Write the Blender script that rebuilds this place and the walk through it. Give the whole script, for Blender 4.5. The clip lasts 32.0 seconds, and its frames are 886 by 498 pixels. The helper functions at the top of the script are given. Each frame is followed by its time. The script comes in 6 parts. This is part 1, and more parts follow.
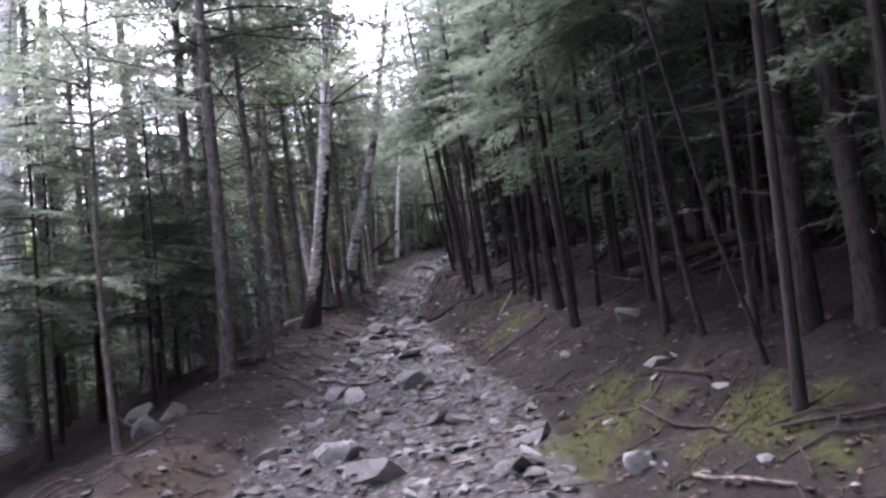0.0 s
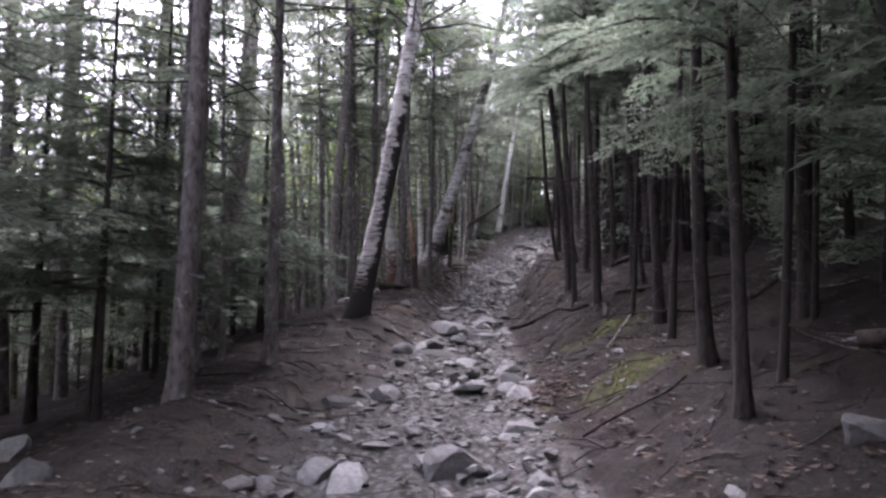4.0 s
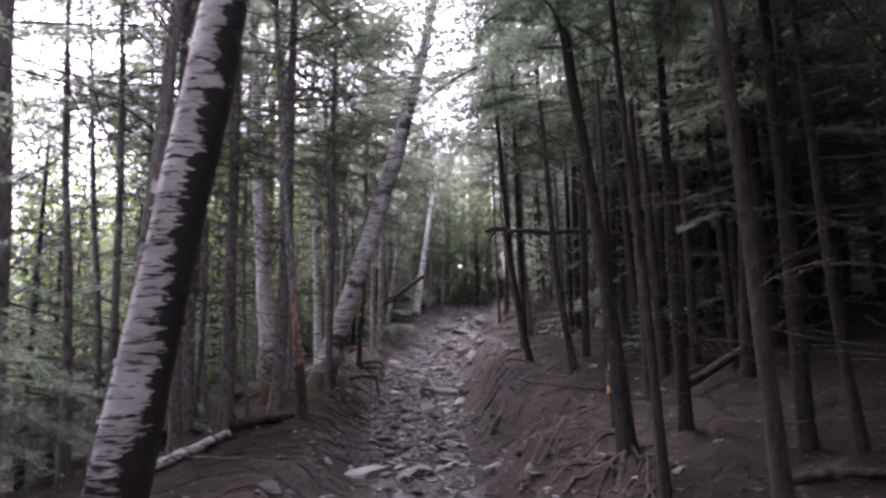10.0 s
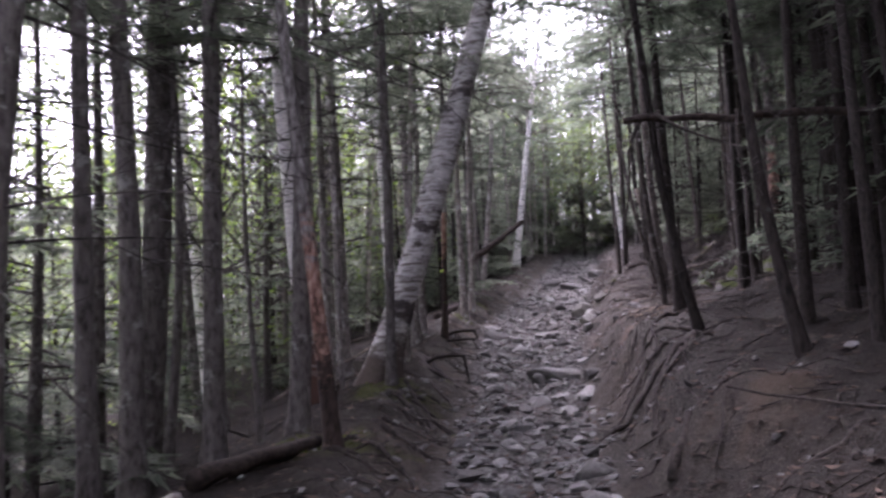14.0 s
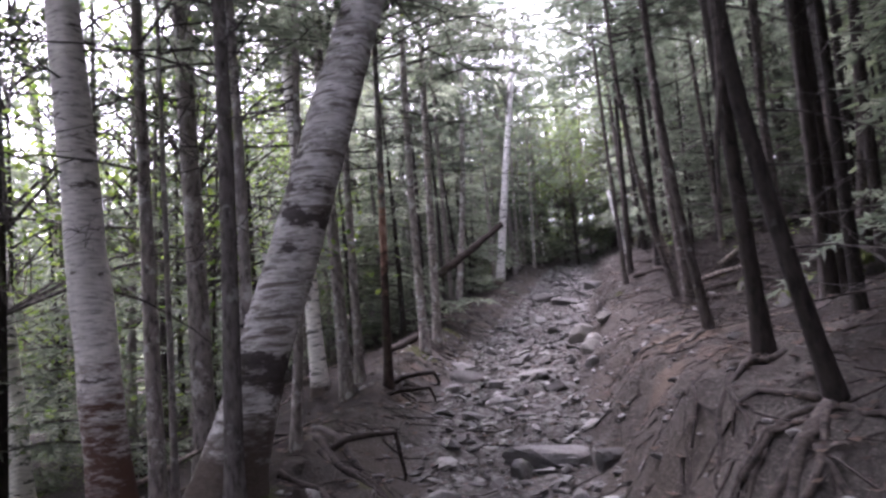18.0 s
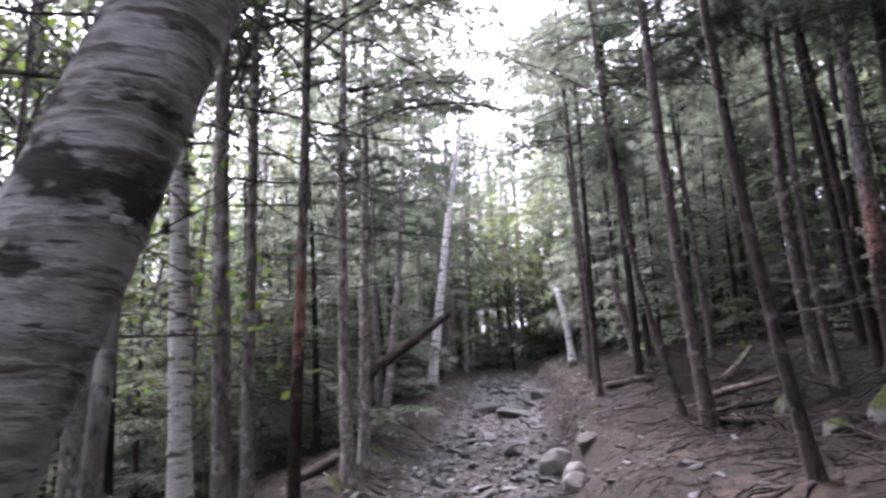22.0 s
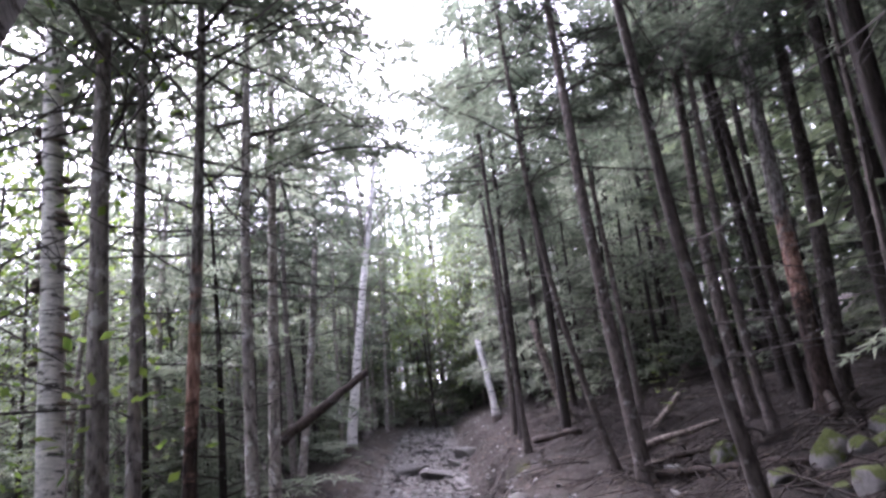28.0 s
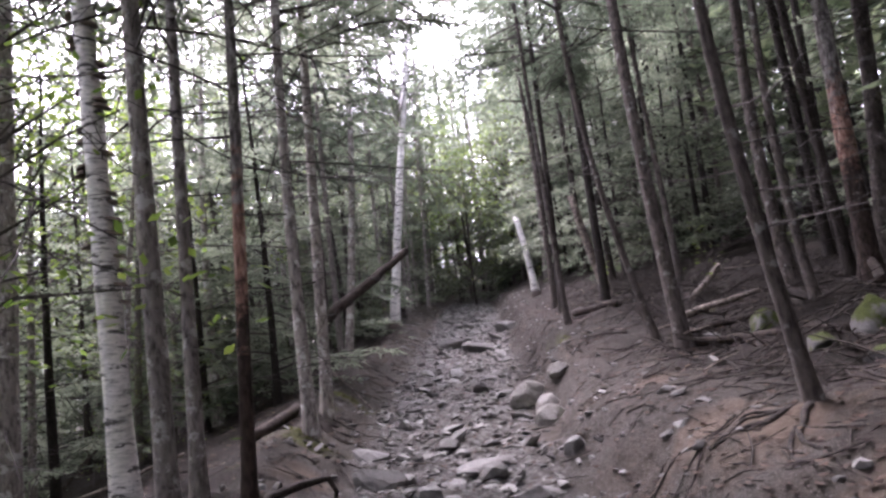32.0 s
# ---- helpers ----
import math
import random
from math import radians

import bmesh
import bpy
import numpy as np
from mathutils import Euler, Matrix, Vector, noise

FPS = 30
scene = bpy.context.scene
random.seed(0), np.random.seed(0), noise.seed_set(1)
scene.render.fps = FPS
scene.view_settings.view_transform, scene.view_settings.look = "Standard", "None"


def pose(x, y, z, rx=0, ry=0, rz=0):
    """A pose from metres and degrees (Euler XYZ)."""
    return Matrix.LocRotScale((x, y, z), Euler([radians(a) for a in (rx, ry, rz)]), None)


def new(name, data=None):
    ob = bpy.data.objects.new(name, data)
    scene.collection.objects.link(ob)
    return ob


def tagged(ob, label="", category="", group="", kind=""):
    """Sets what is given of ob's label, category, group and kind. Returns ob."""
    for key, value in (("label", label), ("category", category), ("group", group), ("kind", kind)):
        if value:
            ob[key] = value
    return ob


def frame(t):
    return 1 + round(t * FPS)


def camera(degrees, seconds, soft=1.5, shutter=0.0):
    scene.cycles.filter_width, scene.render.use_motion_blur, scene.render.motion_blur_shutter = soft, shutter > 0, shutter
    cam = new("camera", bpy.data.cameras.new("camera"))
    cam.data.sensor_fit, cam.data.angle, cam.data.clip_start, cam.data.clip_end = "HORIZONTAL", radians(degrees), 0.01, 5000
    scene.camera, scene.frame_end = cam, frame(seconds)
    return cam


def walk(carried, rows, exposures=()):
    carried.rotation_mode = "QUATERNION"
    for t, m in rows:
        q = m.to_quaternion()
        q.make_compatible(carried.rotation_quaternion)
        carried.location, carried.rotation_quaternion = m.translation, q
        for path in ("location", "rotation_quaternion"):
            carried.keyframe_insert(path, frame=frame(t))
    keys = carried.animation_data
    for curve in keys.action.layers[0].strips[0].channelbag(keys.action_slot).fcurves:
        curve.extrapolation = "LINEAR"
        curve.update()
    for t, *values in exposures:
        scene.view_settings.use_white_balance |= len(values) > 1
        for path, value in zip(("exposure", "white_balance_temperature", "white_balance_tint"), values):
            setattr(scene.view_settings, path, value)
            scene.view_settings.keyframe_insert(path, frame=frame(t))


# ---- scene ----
cam = camera(60.0, 32.0, 2.6, 0.4)
SKY, SUN = 0.15, 1.3
METRES, EYE, TILT, LEAN, TURN = 23.0, 1.6, 6.0, 7.0, 0.0
ROWS = [
    (0.0, 0.0, 0.0, 0.0, 0.0, 0.0, -0.0),
    (0.5, 0.0028, 0.0149, 0.0034, -0.74, 1.04, -2.5),
    (1.0, -0.0021, 0.0364, -0.0001, -2.41, 1.42, -6.4),
    (1.5, -0.0073, 0.0563, 0.0017, -3.05, 1.45, -8.29),
    (2.0, -0.0023, 0.0769, 0.0047, -2.57, 0.74, -7.05),
    (2.5, -0.003, 0.0983, 0.0048, 7.58, -0.93, -3.44),
    (4.5, 0.0065, 0.1747, 0.0086, 7.95, -3.83, -7.69),
    (5.0, 0.0063, 0.1983, 0.0076, 10.27, -4.98, -3.49),
    (5.5, 0.0034, 0.2237, 0.0046, 17.0, -5.82, -2.53),
    (6.0, -0.0071, 0.2524, 0.0059, 17.06, -8.0, -4.44),
    (6.5, -0.0133, 0.2798, 0.0054, 14.29, -3.03, -1.85),
    (7.0, -0.0228, 0.3055, 0.0021, 12.61, -0.01, -4.12),
    (7.5, -0.0315, 0.3314, 0.0026, 4.84, 0.39, -4.55),
    (8.0, -0.0356, 0.3569, 0.0019, 8.53, 3.21, -3.54),
    (8.5, -0.0427, 0.3833, 0.0023, 4.35, -0.87, -7.45),
    (9.0, -0.0403, 0.4051, 0.0037, -0.4, -0.36, -6.69),
    (9.5, -0.0369, 0.4248, 0.0066, 4.87, 3.4, -5.24),
    (10.0, -0.0385, 0.45, 0.0054, 1.12, 3.87, -6.59),
    (10.5, -0.037, 0.4741, 0.0042, 1.38, 3.09, -2.63),
    (11.0, -0.0397, 0.4999, 0.0018, 5.94, 4.05, -4.03),
    (11.5, -0.0421, 0.5228, 0.0018, -1.78, 2.53, -5.72),
    (12.0, -0.035, 0.546, 0.002, 3.84, 0.78, -4.61),
    (12.5, -0.0364, 0.5678, 0.0011, 8.7, 0.4, -4.5),
    (13.0, -0.0367, 0.589, -0.0, 8.88, -3.15, -3.94),
    (13.5, -0.0393, 0.6108, -0.0003, 11.43, -3.74, -3.24),
    (14.0, -0.0477, 0.6306, 0.0, 8.55, -0.09, -3.77),
    (14.5, -0.0487, 0.6499, -0.0024, 4.9, 0.22, -2.8),
    (16.5, -0.0545, 0.7487, -0.0034, 8.42, 3.11, -4.38),
    (17.0, -0.0554, 0.7687, -0.0043, 7.35, 4.07, -4.72),
    (17.5, -0.0516, 0.7872, -0.0041, -0.1, 2.04, -3.27),
    (18.0, -0.0463, 0.8036, -0.0021, 7.89, 1.11, -1.6),
    (18.5, -0.0461, 0.8271, -0.0048, 8.51, 0.84, -3.6),
    (19.0, -0.0463, 0.8509, -0.0058, 8.76, 0.26, -3.08),
    (19.5, -0.0457, 0.8691, -0.0035, 15.99, 3.18, -2.21),
    (20.0, -0.0499, 0.8857, -0.0057, 15.53, 4.03, -1.46),
    (20.5, -0.0553, 0.9019, -0.0063, 8.12, 2.05, -2.43),
    (21.0, -0.0617, 0.9198, -0.0063, 10.53, 0.07, -2.26),
    (21.5, -0.0715, 0.9316, -0.006, 9.98, 5.68, -2.7),
    (22.0, -0.0759, 0.9375, -0.0056, 1.53, 8.99, -4.29),
    (22.5, -0.0748, 0.9475, -0.0064, -0.9, 9.58, -3.16),
    (23.0, -0.0758, 0.9579, -0.0069, -2.58, 6.21, -4.17),
    (23.5, -0.0762, 0.9604, -0.0054, -9.2, 11.8, -2.42),
    (24.0, -0.0753, 0.9607, -0.0045, -10.49, 15.21, -1.17),
    (24.5, -0.0747, 0.9612, -0.0045, -9.31, 17.61, -0.64),
    (26.5, -0.0749, 0.9625, -0.0033, -7.68, 17.57, -2.04),
    (27.0, -0.0752, 0.9626, -0.0036, -6.17, 16.74, -1.08),
    (27.5, -0.0756, 0.9625, -0.0037, -5.23, 15.86, -1.26),
    (28.0, -0.0757, 0.9626, -0.0035, -4.24, 13.41, -1.5),
    (28.5, -0.0754, 0.9628, -0.0037, -2.43, 8.75, -0.93),
    (29.0, -0.0756, 0.9634, -0.0047, -1.21, 4.5, 0.07),
    (29.5, -0.0756, 0.9634, -0.0053, -1.33, 2.99, 0.35),
    (30.0, -0.0757, 0.9634, -0.0054, -1.56, 2.77, 0.07),
    (30.5, -0.0756, 0.9635, -0.0054, -2.11, 2.79, 0.49),
    (31.0, -0.0756, 0.9633, -0.0052, -2.47, 3.18, 0.31),
    (31.5, -0.0757, 0.9631, -0.0054, -2.09, 3.74, -0.25),
    (32.0, -0.0762, 0.963, -0.005, -1.27, 4.42, -0.45),
]
walk(cam, [(t, pose(0, 0, EYE, TILT, LEAN, TURN) @ pose(METRES * x, METRES * y, METRES * z, 90 + pitch, roll, yaw)) for t, x, y, z, yaw, pitch, roll in ROWS], ((0.0, 2.75, 5700, 32), (5.0, 2.97, 5900, 33), (9.0, 2.85, 5950, 38), (13.0, 2.92, 5900, 38), (18.0, 3.07, 5900, 36), (23.0, 3.18, 5800, 35), (24.5, 3.32, 5650, 36), (27.0, 3.25, 5650, 36), (28.5, 3.12, 5850, 34), (29.5, 3.15, 6050, 34), (32.0, 3.15, 6050, 34)))

# ---- world, sun and exposure ----
world = bpy.data.worlds.new("overcast_sky")
scene.world = world
world.use_nodes = True
wn, wl = world.node_tree.nodes, world.node_tree.links
wn.clear()
sky = wn.new("ShaderNodeTexSky")
sky.sky_type, sky.sun_disc = "NISHITA", False
sky.sun_elevation, sky.sun_rotation = radians(58), radians(-28)
sky.air_density, sky.dust_density, sky.ozone_density = 1.0, 6.0, 1.0
pale = wn.new("ShaderNodeHueSaturation")
pale.inputs["Saturation"].default_value = 0.22
back, wout = wn.new("ShaderNodeBackground"), wn.new("ShaderNodeOutputWorld")
back.inputs["Strength"].default_value = SKY
wl.new(sky.outputs[0], pale.inputs["Color"])
wl.new(pale.outputs[0], back.inputs["Color"])
wl.new(back.outputs[0], wout.inputs["Surface"])
sun = new("sun", bpy.data.lights.new("sun", "SUN"))
sun.data.energy, sun.data.angle, sun.data.color = SUN, radians(40), (1.0, 0.97, 0.92)
sun.matrix_world = pose(0, 0, 60, 32, 0, 180 + 28)


# ---- materials ----
def ramp(nt, fac, stops):
    node = nt.nodes.new("ShaderNodeValToRGB")
    while len(node.color_ramp.elements) < len(stops):
        node.color_ramp.elements.new(0.5)
    for e, (at, c) in zip(node.color_ramp.elements, stops):
        e.position, e.color = at, (*c, 1)
    nt.links.new(fac, node.inputs[0])
    return node.outputs[0]


def noise_tex(nt, vec, scale, detail=5.0, rough=0.55, stretch=None, kind="ShaderNodeTexNoise"):
    if stretch:
        m = nt.nodes.new("ShaderNodeMapping")
        m.inputs["Scale"].default_value = stretch
        nt.links.new(vec, m.inputs["Vector"])
        vec = m.outputs[0]
    node = nt.nodes.new(kind)
    node.inputs["Scale"].default_value = scale
    if kind == "ShaderNodeTexNoise":
        node.inputs["Detail"].default_value, node.inputs["Roughness"].default_value = detail, rough
    nt.links.new(vec, node.inputs["Vector"])
    return node.outputs[0]


def mix(nt, fac, a, b, mode="MIX"):
    node = nt.nodes.new("ShaderNodeMix")
    node.data_type, node.blend_type = "RGBA", mode
    for socket, v in ((node.inputs[0], fac), (node.inputs[6], a), (node.inputs[7], b)):
        if isinstance(v, (int, float)):
            socket.default_value = v
        elif isinstance(v, tuple):
            socket.default_value = (*v, 1)
        else:
            nt.links.new(v, socket)
    return node.outputs[2]


def maths(nt, op, a, b=0.0):
    node = nt.nodes.new("ShaderNodeMath")
    node.operation, node.use_clamp = op, True
    for socket, v in ((node.inputs[0], a), (node.inputs[1], b)):
        if isinstance(v, (int, float)):
            socket.default_value = v
        else:
            nt.links.new(v, socket)
    return node.outputs[0]


def base_material(name, rough=0.85):
    m = bpy.data.materials.new(name)
    m.use_nodes = True
    nt = m.node_tree
    bsdf = nt.nodes["Principled BSDF"]
    bsdf.inputs["Roughness"].default_value = rough
    bsdf.inputs["Specular IOR Level"].default_value = 0.25
    tc = nt.nodes.new("ShaderNodeTexCoord")
    return m, nt, bsdf, tc.outputs["Object"]


def bump(nt, bsdf, height, strength, distance):
    node = nt.nodes.new("ShaderNodeBump")
    node.inputs["Strength"].default_value, node.inputs["Distance"].default_value = strength, distance
    nt.links.new(height, node.inputs["Height"])
    nt.links.new(node.outputs[0], bsdf.inputs["Normal"])


def random_of(nt):
    return nt.nodes.new("ShaderNodeObjectInfo").outputs["Random"]


def island_random(nt):
    return nt.nodes.new("ShaderNodeNewGeometry").outputs["Random Per Island"]


def bark(name, dark, mid, lichen, amount, red=None):
    m, nt, bsdf, obj = base_material(name, 0.92)
    flakes = noise_tex(nt, obj, 26, 6, 0.62, (1, 1, 0.38))
    col = ramp(nt, flakes, ((0.32, dark), (0.5, mid), (0.72, tuple(c * 1.5 for c in mid))))
    spots = noise_tex(nt, obj, 7, 8, 0.68)
    col = mix(nt, ramp(nt, spots, ((0.60 - amount, (0, 0, 0)), (0.66 - amount, (1, 1, 1)))), col, lichen)
    if red:
        patch = noise_tex(nt, obj, 1.6, 4, 0.6, (1, 1, 0.7))
        col = mix(nt, ramp(nt, patch, ((0.49, (0, 0, 0)), (0.60, (0.9, 0.9, 0.9)))), col, ramp(nt, flakes, ((0.35, tuple(c * 0.25 for c in red)), (0.5, red), (0.66, tuple(c * 2.0 for c in red)))))
    tone = nt.nodes.new("ShaderNodeHueSaturation")
    shade = nt.nodes.new("ShaderNodeMapRange")
    shade.inputs[3].default_value, shade.inputs[4].default_value = 0.75, 1.3
    nt.links.new(random_of(nt), shade.inputs[0])
    nt.links.new(shade.outputs[0], tone.inputs["Value"])
    nt.links.new(col, tone.inputs["Color"])
    nt.links.new(tone.outputs[0], bsdf.inputs["Base Color"])
    bump(nt, bsdf, flakes, 0.8, 0.015)
    return m


def birch_bark(name, pale, dark, amount, old_base, stretch=(3.2, 3.2, 3.6), grimy=0.75, scar=None, streaks=(0.30, 0.38, 0.46, 0.60), foot=(0.17, 0.135, 0.115)):
    m, nt, bsdf, obj = base_material(name, 0.7)
    bands = noise_tex(nt, obj, 4.0, 8, 0.72, (2.2, 2.2, 11.0))
    scars = noise_tex(nt, obj, 2.6, 6, 0.7, stretch)
    grime = noise_tex(nt, obj, 1.6, 5, 0.6, (2.0, 2.0, 0.7))
    col = ramp(nt, bands, tuple((at + amount, tuple(k * c for c in pale) if k else dark) for at, k in zip(streaks, (0, 0.4, 0.7, 1.0))))
    col = mix(nt, ramp(nt, grime, ((0.42, (0, 0, 0)), (0.68, (grimy, grimy, grimy)))), col, tuple(0.38 * c for c in pale))
    col = mix(nt, ramp(nt, scars, ((scar or 0.535 - amount, (0, 0, 0)), ((scar or 0.535 - amount) + 0.035, (1, 1, 1)))), col, mix(nt, bands, dark, tuple(c * 0.2 for c in pale)))
    height = nt.nodes.new("ShaderNodeSeparateXYZ")
    nt.links.new(obj, height.inputs[0])
    furrow = maths(nt, "ADD", maths(nt, "MULTIPLY", height.outputs[2], 0.5 / old_base), maths(nt, "SUBTRACT", maths(nt, "MULTIPLY", scars, 1.75), 0.38))
    col = mix(nt, ramp(nt, furrow, ((0.68, (1, 1, 1)), (1.0, (0, 0, 0)))), col, mix(nt, bands, tuple(0.8 * c for c in dark), foot))
    nt.links.new(col, bsdf.inputs["Base Color"])
    bump(nt, bsdf, bands, 0.9, 0.015)
    return m


def calc(nt, op, a, b=0.0):
    """An unclamped sum or product of two values or sockets."""
    node = nt.nodes.new("ShaderNodeMath")
    node.operation = op
    for socket, v in ((node.inputs[0], a), (node.inputs[1], b)):
        if isinstance(v, (int, float)):
            socket.default_value = v
        else:
            nt.links.new(v, socket)
    return node.outputs[0]


def old_birch_bark(name):
    """Grey-tan birch bark, mottled, with torn dark bands, short dashes, pale peeling rims and a furrowed foot."""
    m, nt, bsdf, obj = base_material(name, 0.78)
    mottle = noise_tex(nt, obj, 3.2, 6, 0.62, (1.6, 1.6, 3.4))
    bands = noise_tex(nt, obj, 2.3, 6, 0.62, (1.0, 1.0, 7.5))
    dashes = noise_tex(nt, obj, 2.6, 3, 0.5, (3.0, 3.0, 24.0))
    patches = noise_tex(nt, obj, 1.5, 5, 0.66, (1.0, 1.0, 2.2))
    fine = noise_tex(nt, obj, 30, 5, 0.65, (1, 1, 2.5))
    col = ramp(nt, mottle, ((0.34, (0.14, 0.128, 0.115)), (0.47, (0.30, 0.285, 0.265)), (0.58, (0.46, 0.447, 0.427)), (0.70, (0.63, 0.615, 0.595))))
    col = mix(nt, ramp(nt, bands, ((0.46, (0, 0, 0)), (0.50, (0.75, 0.75, 0.75)), (0.53, (0, 0, 0)))), col, (0.65, 0.63, 0.61))
    col = mix(nt, ramp(nt, bands, ((0.54, (0, 0, 0)), (0.60, (0.8, 0.8, 0.8)))), col, mix(nt, fine, (0.045, 0.034, 0.029), (0.17, 0.137, 0.118)))
    col = mix(nt, ramp(nt, dashes, ((0.63, (0, 0, 0)), (0.67, (0.8, 0.8, 0.8)))), col, (0.04, 0.032, 0.029))
    col = mix(nt, ramp(nt, patches, ((0.535, (0, 0, 0)), (0.57, (0.94, 0.94, 0.94)))), col, mix(nt, fine, (0.018, 0.015, 0.015), (0.085, 0.07, 0.064)))
    height = nt.nodes.new("ShaderNodeSeparateXYZ")
    nt.links.new(obj, height.inputs[0])
    foot = calc(nt, "ADD", calc(nt, "MULTIPLY", height.outputs[2], 0.7), calc(nt, "MULTIPLY", mottle, 0.9))
    col = mix(nt, ramp(nt, foot, ((0.62, (1, 1, 1)), (0.9, (0, 0, 0)))), col, mix(nt, fine, (0.03, 0.024, 0.02), (0.15, 0.118, 0.098)))
    nt.links.new(col, bsdf.inputs["Base Color"])
    bump(nt, bsdf, mix(nt, 0.5, bands, fine), 0.9, 0.02)
    return m


def dark_sided_birch_bark(name, lean, bow, r):
    """White birch bark with black dashes, and a black jagged strip down one side of the leaning trunk and round its
    foot.
    """
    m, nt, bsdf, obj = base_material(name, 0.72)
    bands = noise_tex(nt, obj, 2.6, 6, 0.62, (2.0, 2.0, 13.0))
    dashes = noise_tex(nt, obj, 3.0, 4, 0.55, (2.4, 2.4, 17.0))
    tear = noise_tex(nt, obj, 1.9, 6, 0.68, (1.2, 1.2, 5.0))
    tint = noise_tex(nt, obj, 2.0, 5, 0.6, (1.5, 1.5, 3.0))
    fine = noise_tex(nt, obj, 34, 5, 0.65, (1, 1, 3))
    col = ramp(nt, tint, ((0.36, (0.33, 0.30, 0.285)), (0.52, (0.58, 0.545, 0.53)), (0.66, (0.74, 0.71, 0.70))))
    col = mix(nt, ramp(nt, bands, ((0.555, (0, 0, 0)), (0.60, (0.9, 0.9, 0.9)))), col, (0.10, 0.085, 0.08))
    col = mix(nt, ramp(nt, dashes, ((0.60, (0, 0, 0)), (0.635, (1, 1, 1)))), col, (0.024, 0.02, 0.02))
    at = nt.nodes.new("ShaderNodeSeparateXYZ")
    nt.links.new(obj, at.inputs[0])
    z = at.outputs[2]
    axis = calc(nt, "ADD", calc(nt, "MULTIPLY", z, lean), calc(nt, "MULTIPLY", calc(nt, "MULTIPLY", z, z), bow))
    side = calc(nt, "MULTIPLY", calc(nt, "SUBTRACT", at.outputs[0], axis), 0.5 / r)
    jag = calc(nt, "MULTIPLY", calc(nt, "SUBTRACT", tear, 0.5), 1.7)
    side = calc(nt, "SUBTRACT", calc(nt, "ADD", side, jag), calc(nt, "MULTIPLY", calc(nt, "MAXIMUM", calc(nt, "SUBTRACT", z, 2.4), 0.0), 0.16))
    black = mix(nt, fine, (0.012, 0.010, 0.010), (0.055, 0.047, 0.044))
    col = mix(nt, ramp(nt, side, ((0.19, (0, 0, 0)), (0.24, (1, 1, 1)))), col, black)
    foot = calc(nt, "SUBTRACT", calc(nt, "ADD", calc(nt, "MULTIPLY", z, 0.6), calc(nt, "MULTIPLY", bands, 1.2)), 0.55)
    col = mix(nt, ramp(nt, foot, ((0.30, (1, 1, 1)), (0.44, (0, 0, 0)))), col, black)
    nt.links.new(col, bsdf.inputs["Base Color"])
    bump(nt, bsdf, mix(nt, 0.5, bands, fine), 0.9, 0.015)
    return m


def foliage(name, a, b, through_light, rough=0.6):
    m, nt, bsdf, obj = base_material(name, rough)
    rnd = island_random(nt)
    col = mix(nt, rnd, a, b)
    tone = nt.nodes.new("ShaderNodeHueSaturation")
    shade = nt.nodes.new("ShaderNodeMapRange")
    shade.inputs[3].default_value, shade.inputs[4].default_value = 0.7, 1.35
    nt.links.new(random_of(nt), shade.inputs[0])
    nt.links.new(shade.outputs[0], tone.inputs["Value"])
    nt.links.new(col, tone.inputs["Color"])
    nt.links.new(tone.outputs[0], bsdf.inputs["Base Color"])
    glow = nt.nodes.new("ShaderNodeBsdfTranslucent")
    nt.links.new(mix(nt, 1.0, tone.outputs[0], (1.75, 1.72, 1.6), "MULTIPLY"), glow.inputs["Color"])
    both = nt.nodes.new("ShaderNodeMixShader")
    both.inputs[0].default_value = through_light
    nt.links.new(bsdf.outputs[0], both.inputs[1])
    nt.links.new(glow.outputs[0], both.inputs[2])
    nt.links.new(both.outputs[0], nt.nodes["Material Output"].inputs["Surface"])
    return m


def plain_wood(name, dark, light, scale=30, per_island=False):
    m, nt, bsdf, obj = base_material(name, 0.9)
    grain = noise_tex(nt, obj, scale, 5, 0.6)
    col = ramp(nt, grain, ((0.35, dark), (0.65, light)))
    if per_island:
        col = mix(nt, island_random(nt), col, mix(nt, 0.5, col, light), "MIX")
    nt.links.new(col, bsdf.inputs["Base Color"])
    bump(nt, bsdf, grain, 0.6, 0.008)
    return m


def stone_material(name, per_island, gain=1.0):
    m, nt, bsdf, obj = base_material(name, 0.72)
    rnd = island_random(nt) if per_island else random_of(nt)
    shade = ramp(nt, rnd, ((0.0, (0.080, 0.077, 0.072)), (0.35, (0.140, 0.136, 0.129)), (0.75, (0.205, 0.200, 0.191)), (1.0, (0.30, 0.293, 0.281))))
    shade = mix(nt, 1.0, shade, (gain, 0.98 * gain, 0.93 * gain) if gain > 1 else (1.0, 1.0, 1.0), "MULTIPLY")
    grit = noise_tex(nt, obj, 34, 8, 0.7)
    col = mix(nt, ramp(nt, grit, ((0.3, (0.55, 0.55, 0.55)), (0.6, (1, 1, 1)))), (0, 0, 0), shade)
    dirt = noise_tex(nt, obj, 6, 5, 0.6)
    col = mix(nt, ramp(nt, dirt, ((0.52, (0, 0, 0)), (0.72, (0.75, 0.75, 0.75)))), col, (0.085, 0.074, 0.066))
    nt.links.new(col, bsdf.inputs["Base Color"])
    bump(nt, bsdf, grit, 0.6, 0.012)
    return m


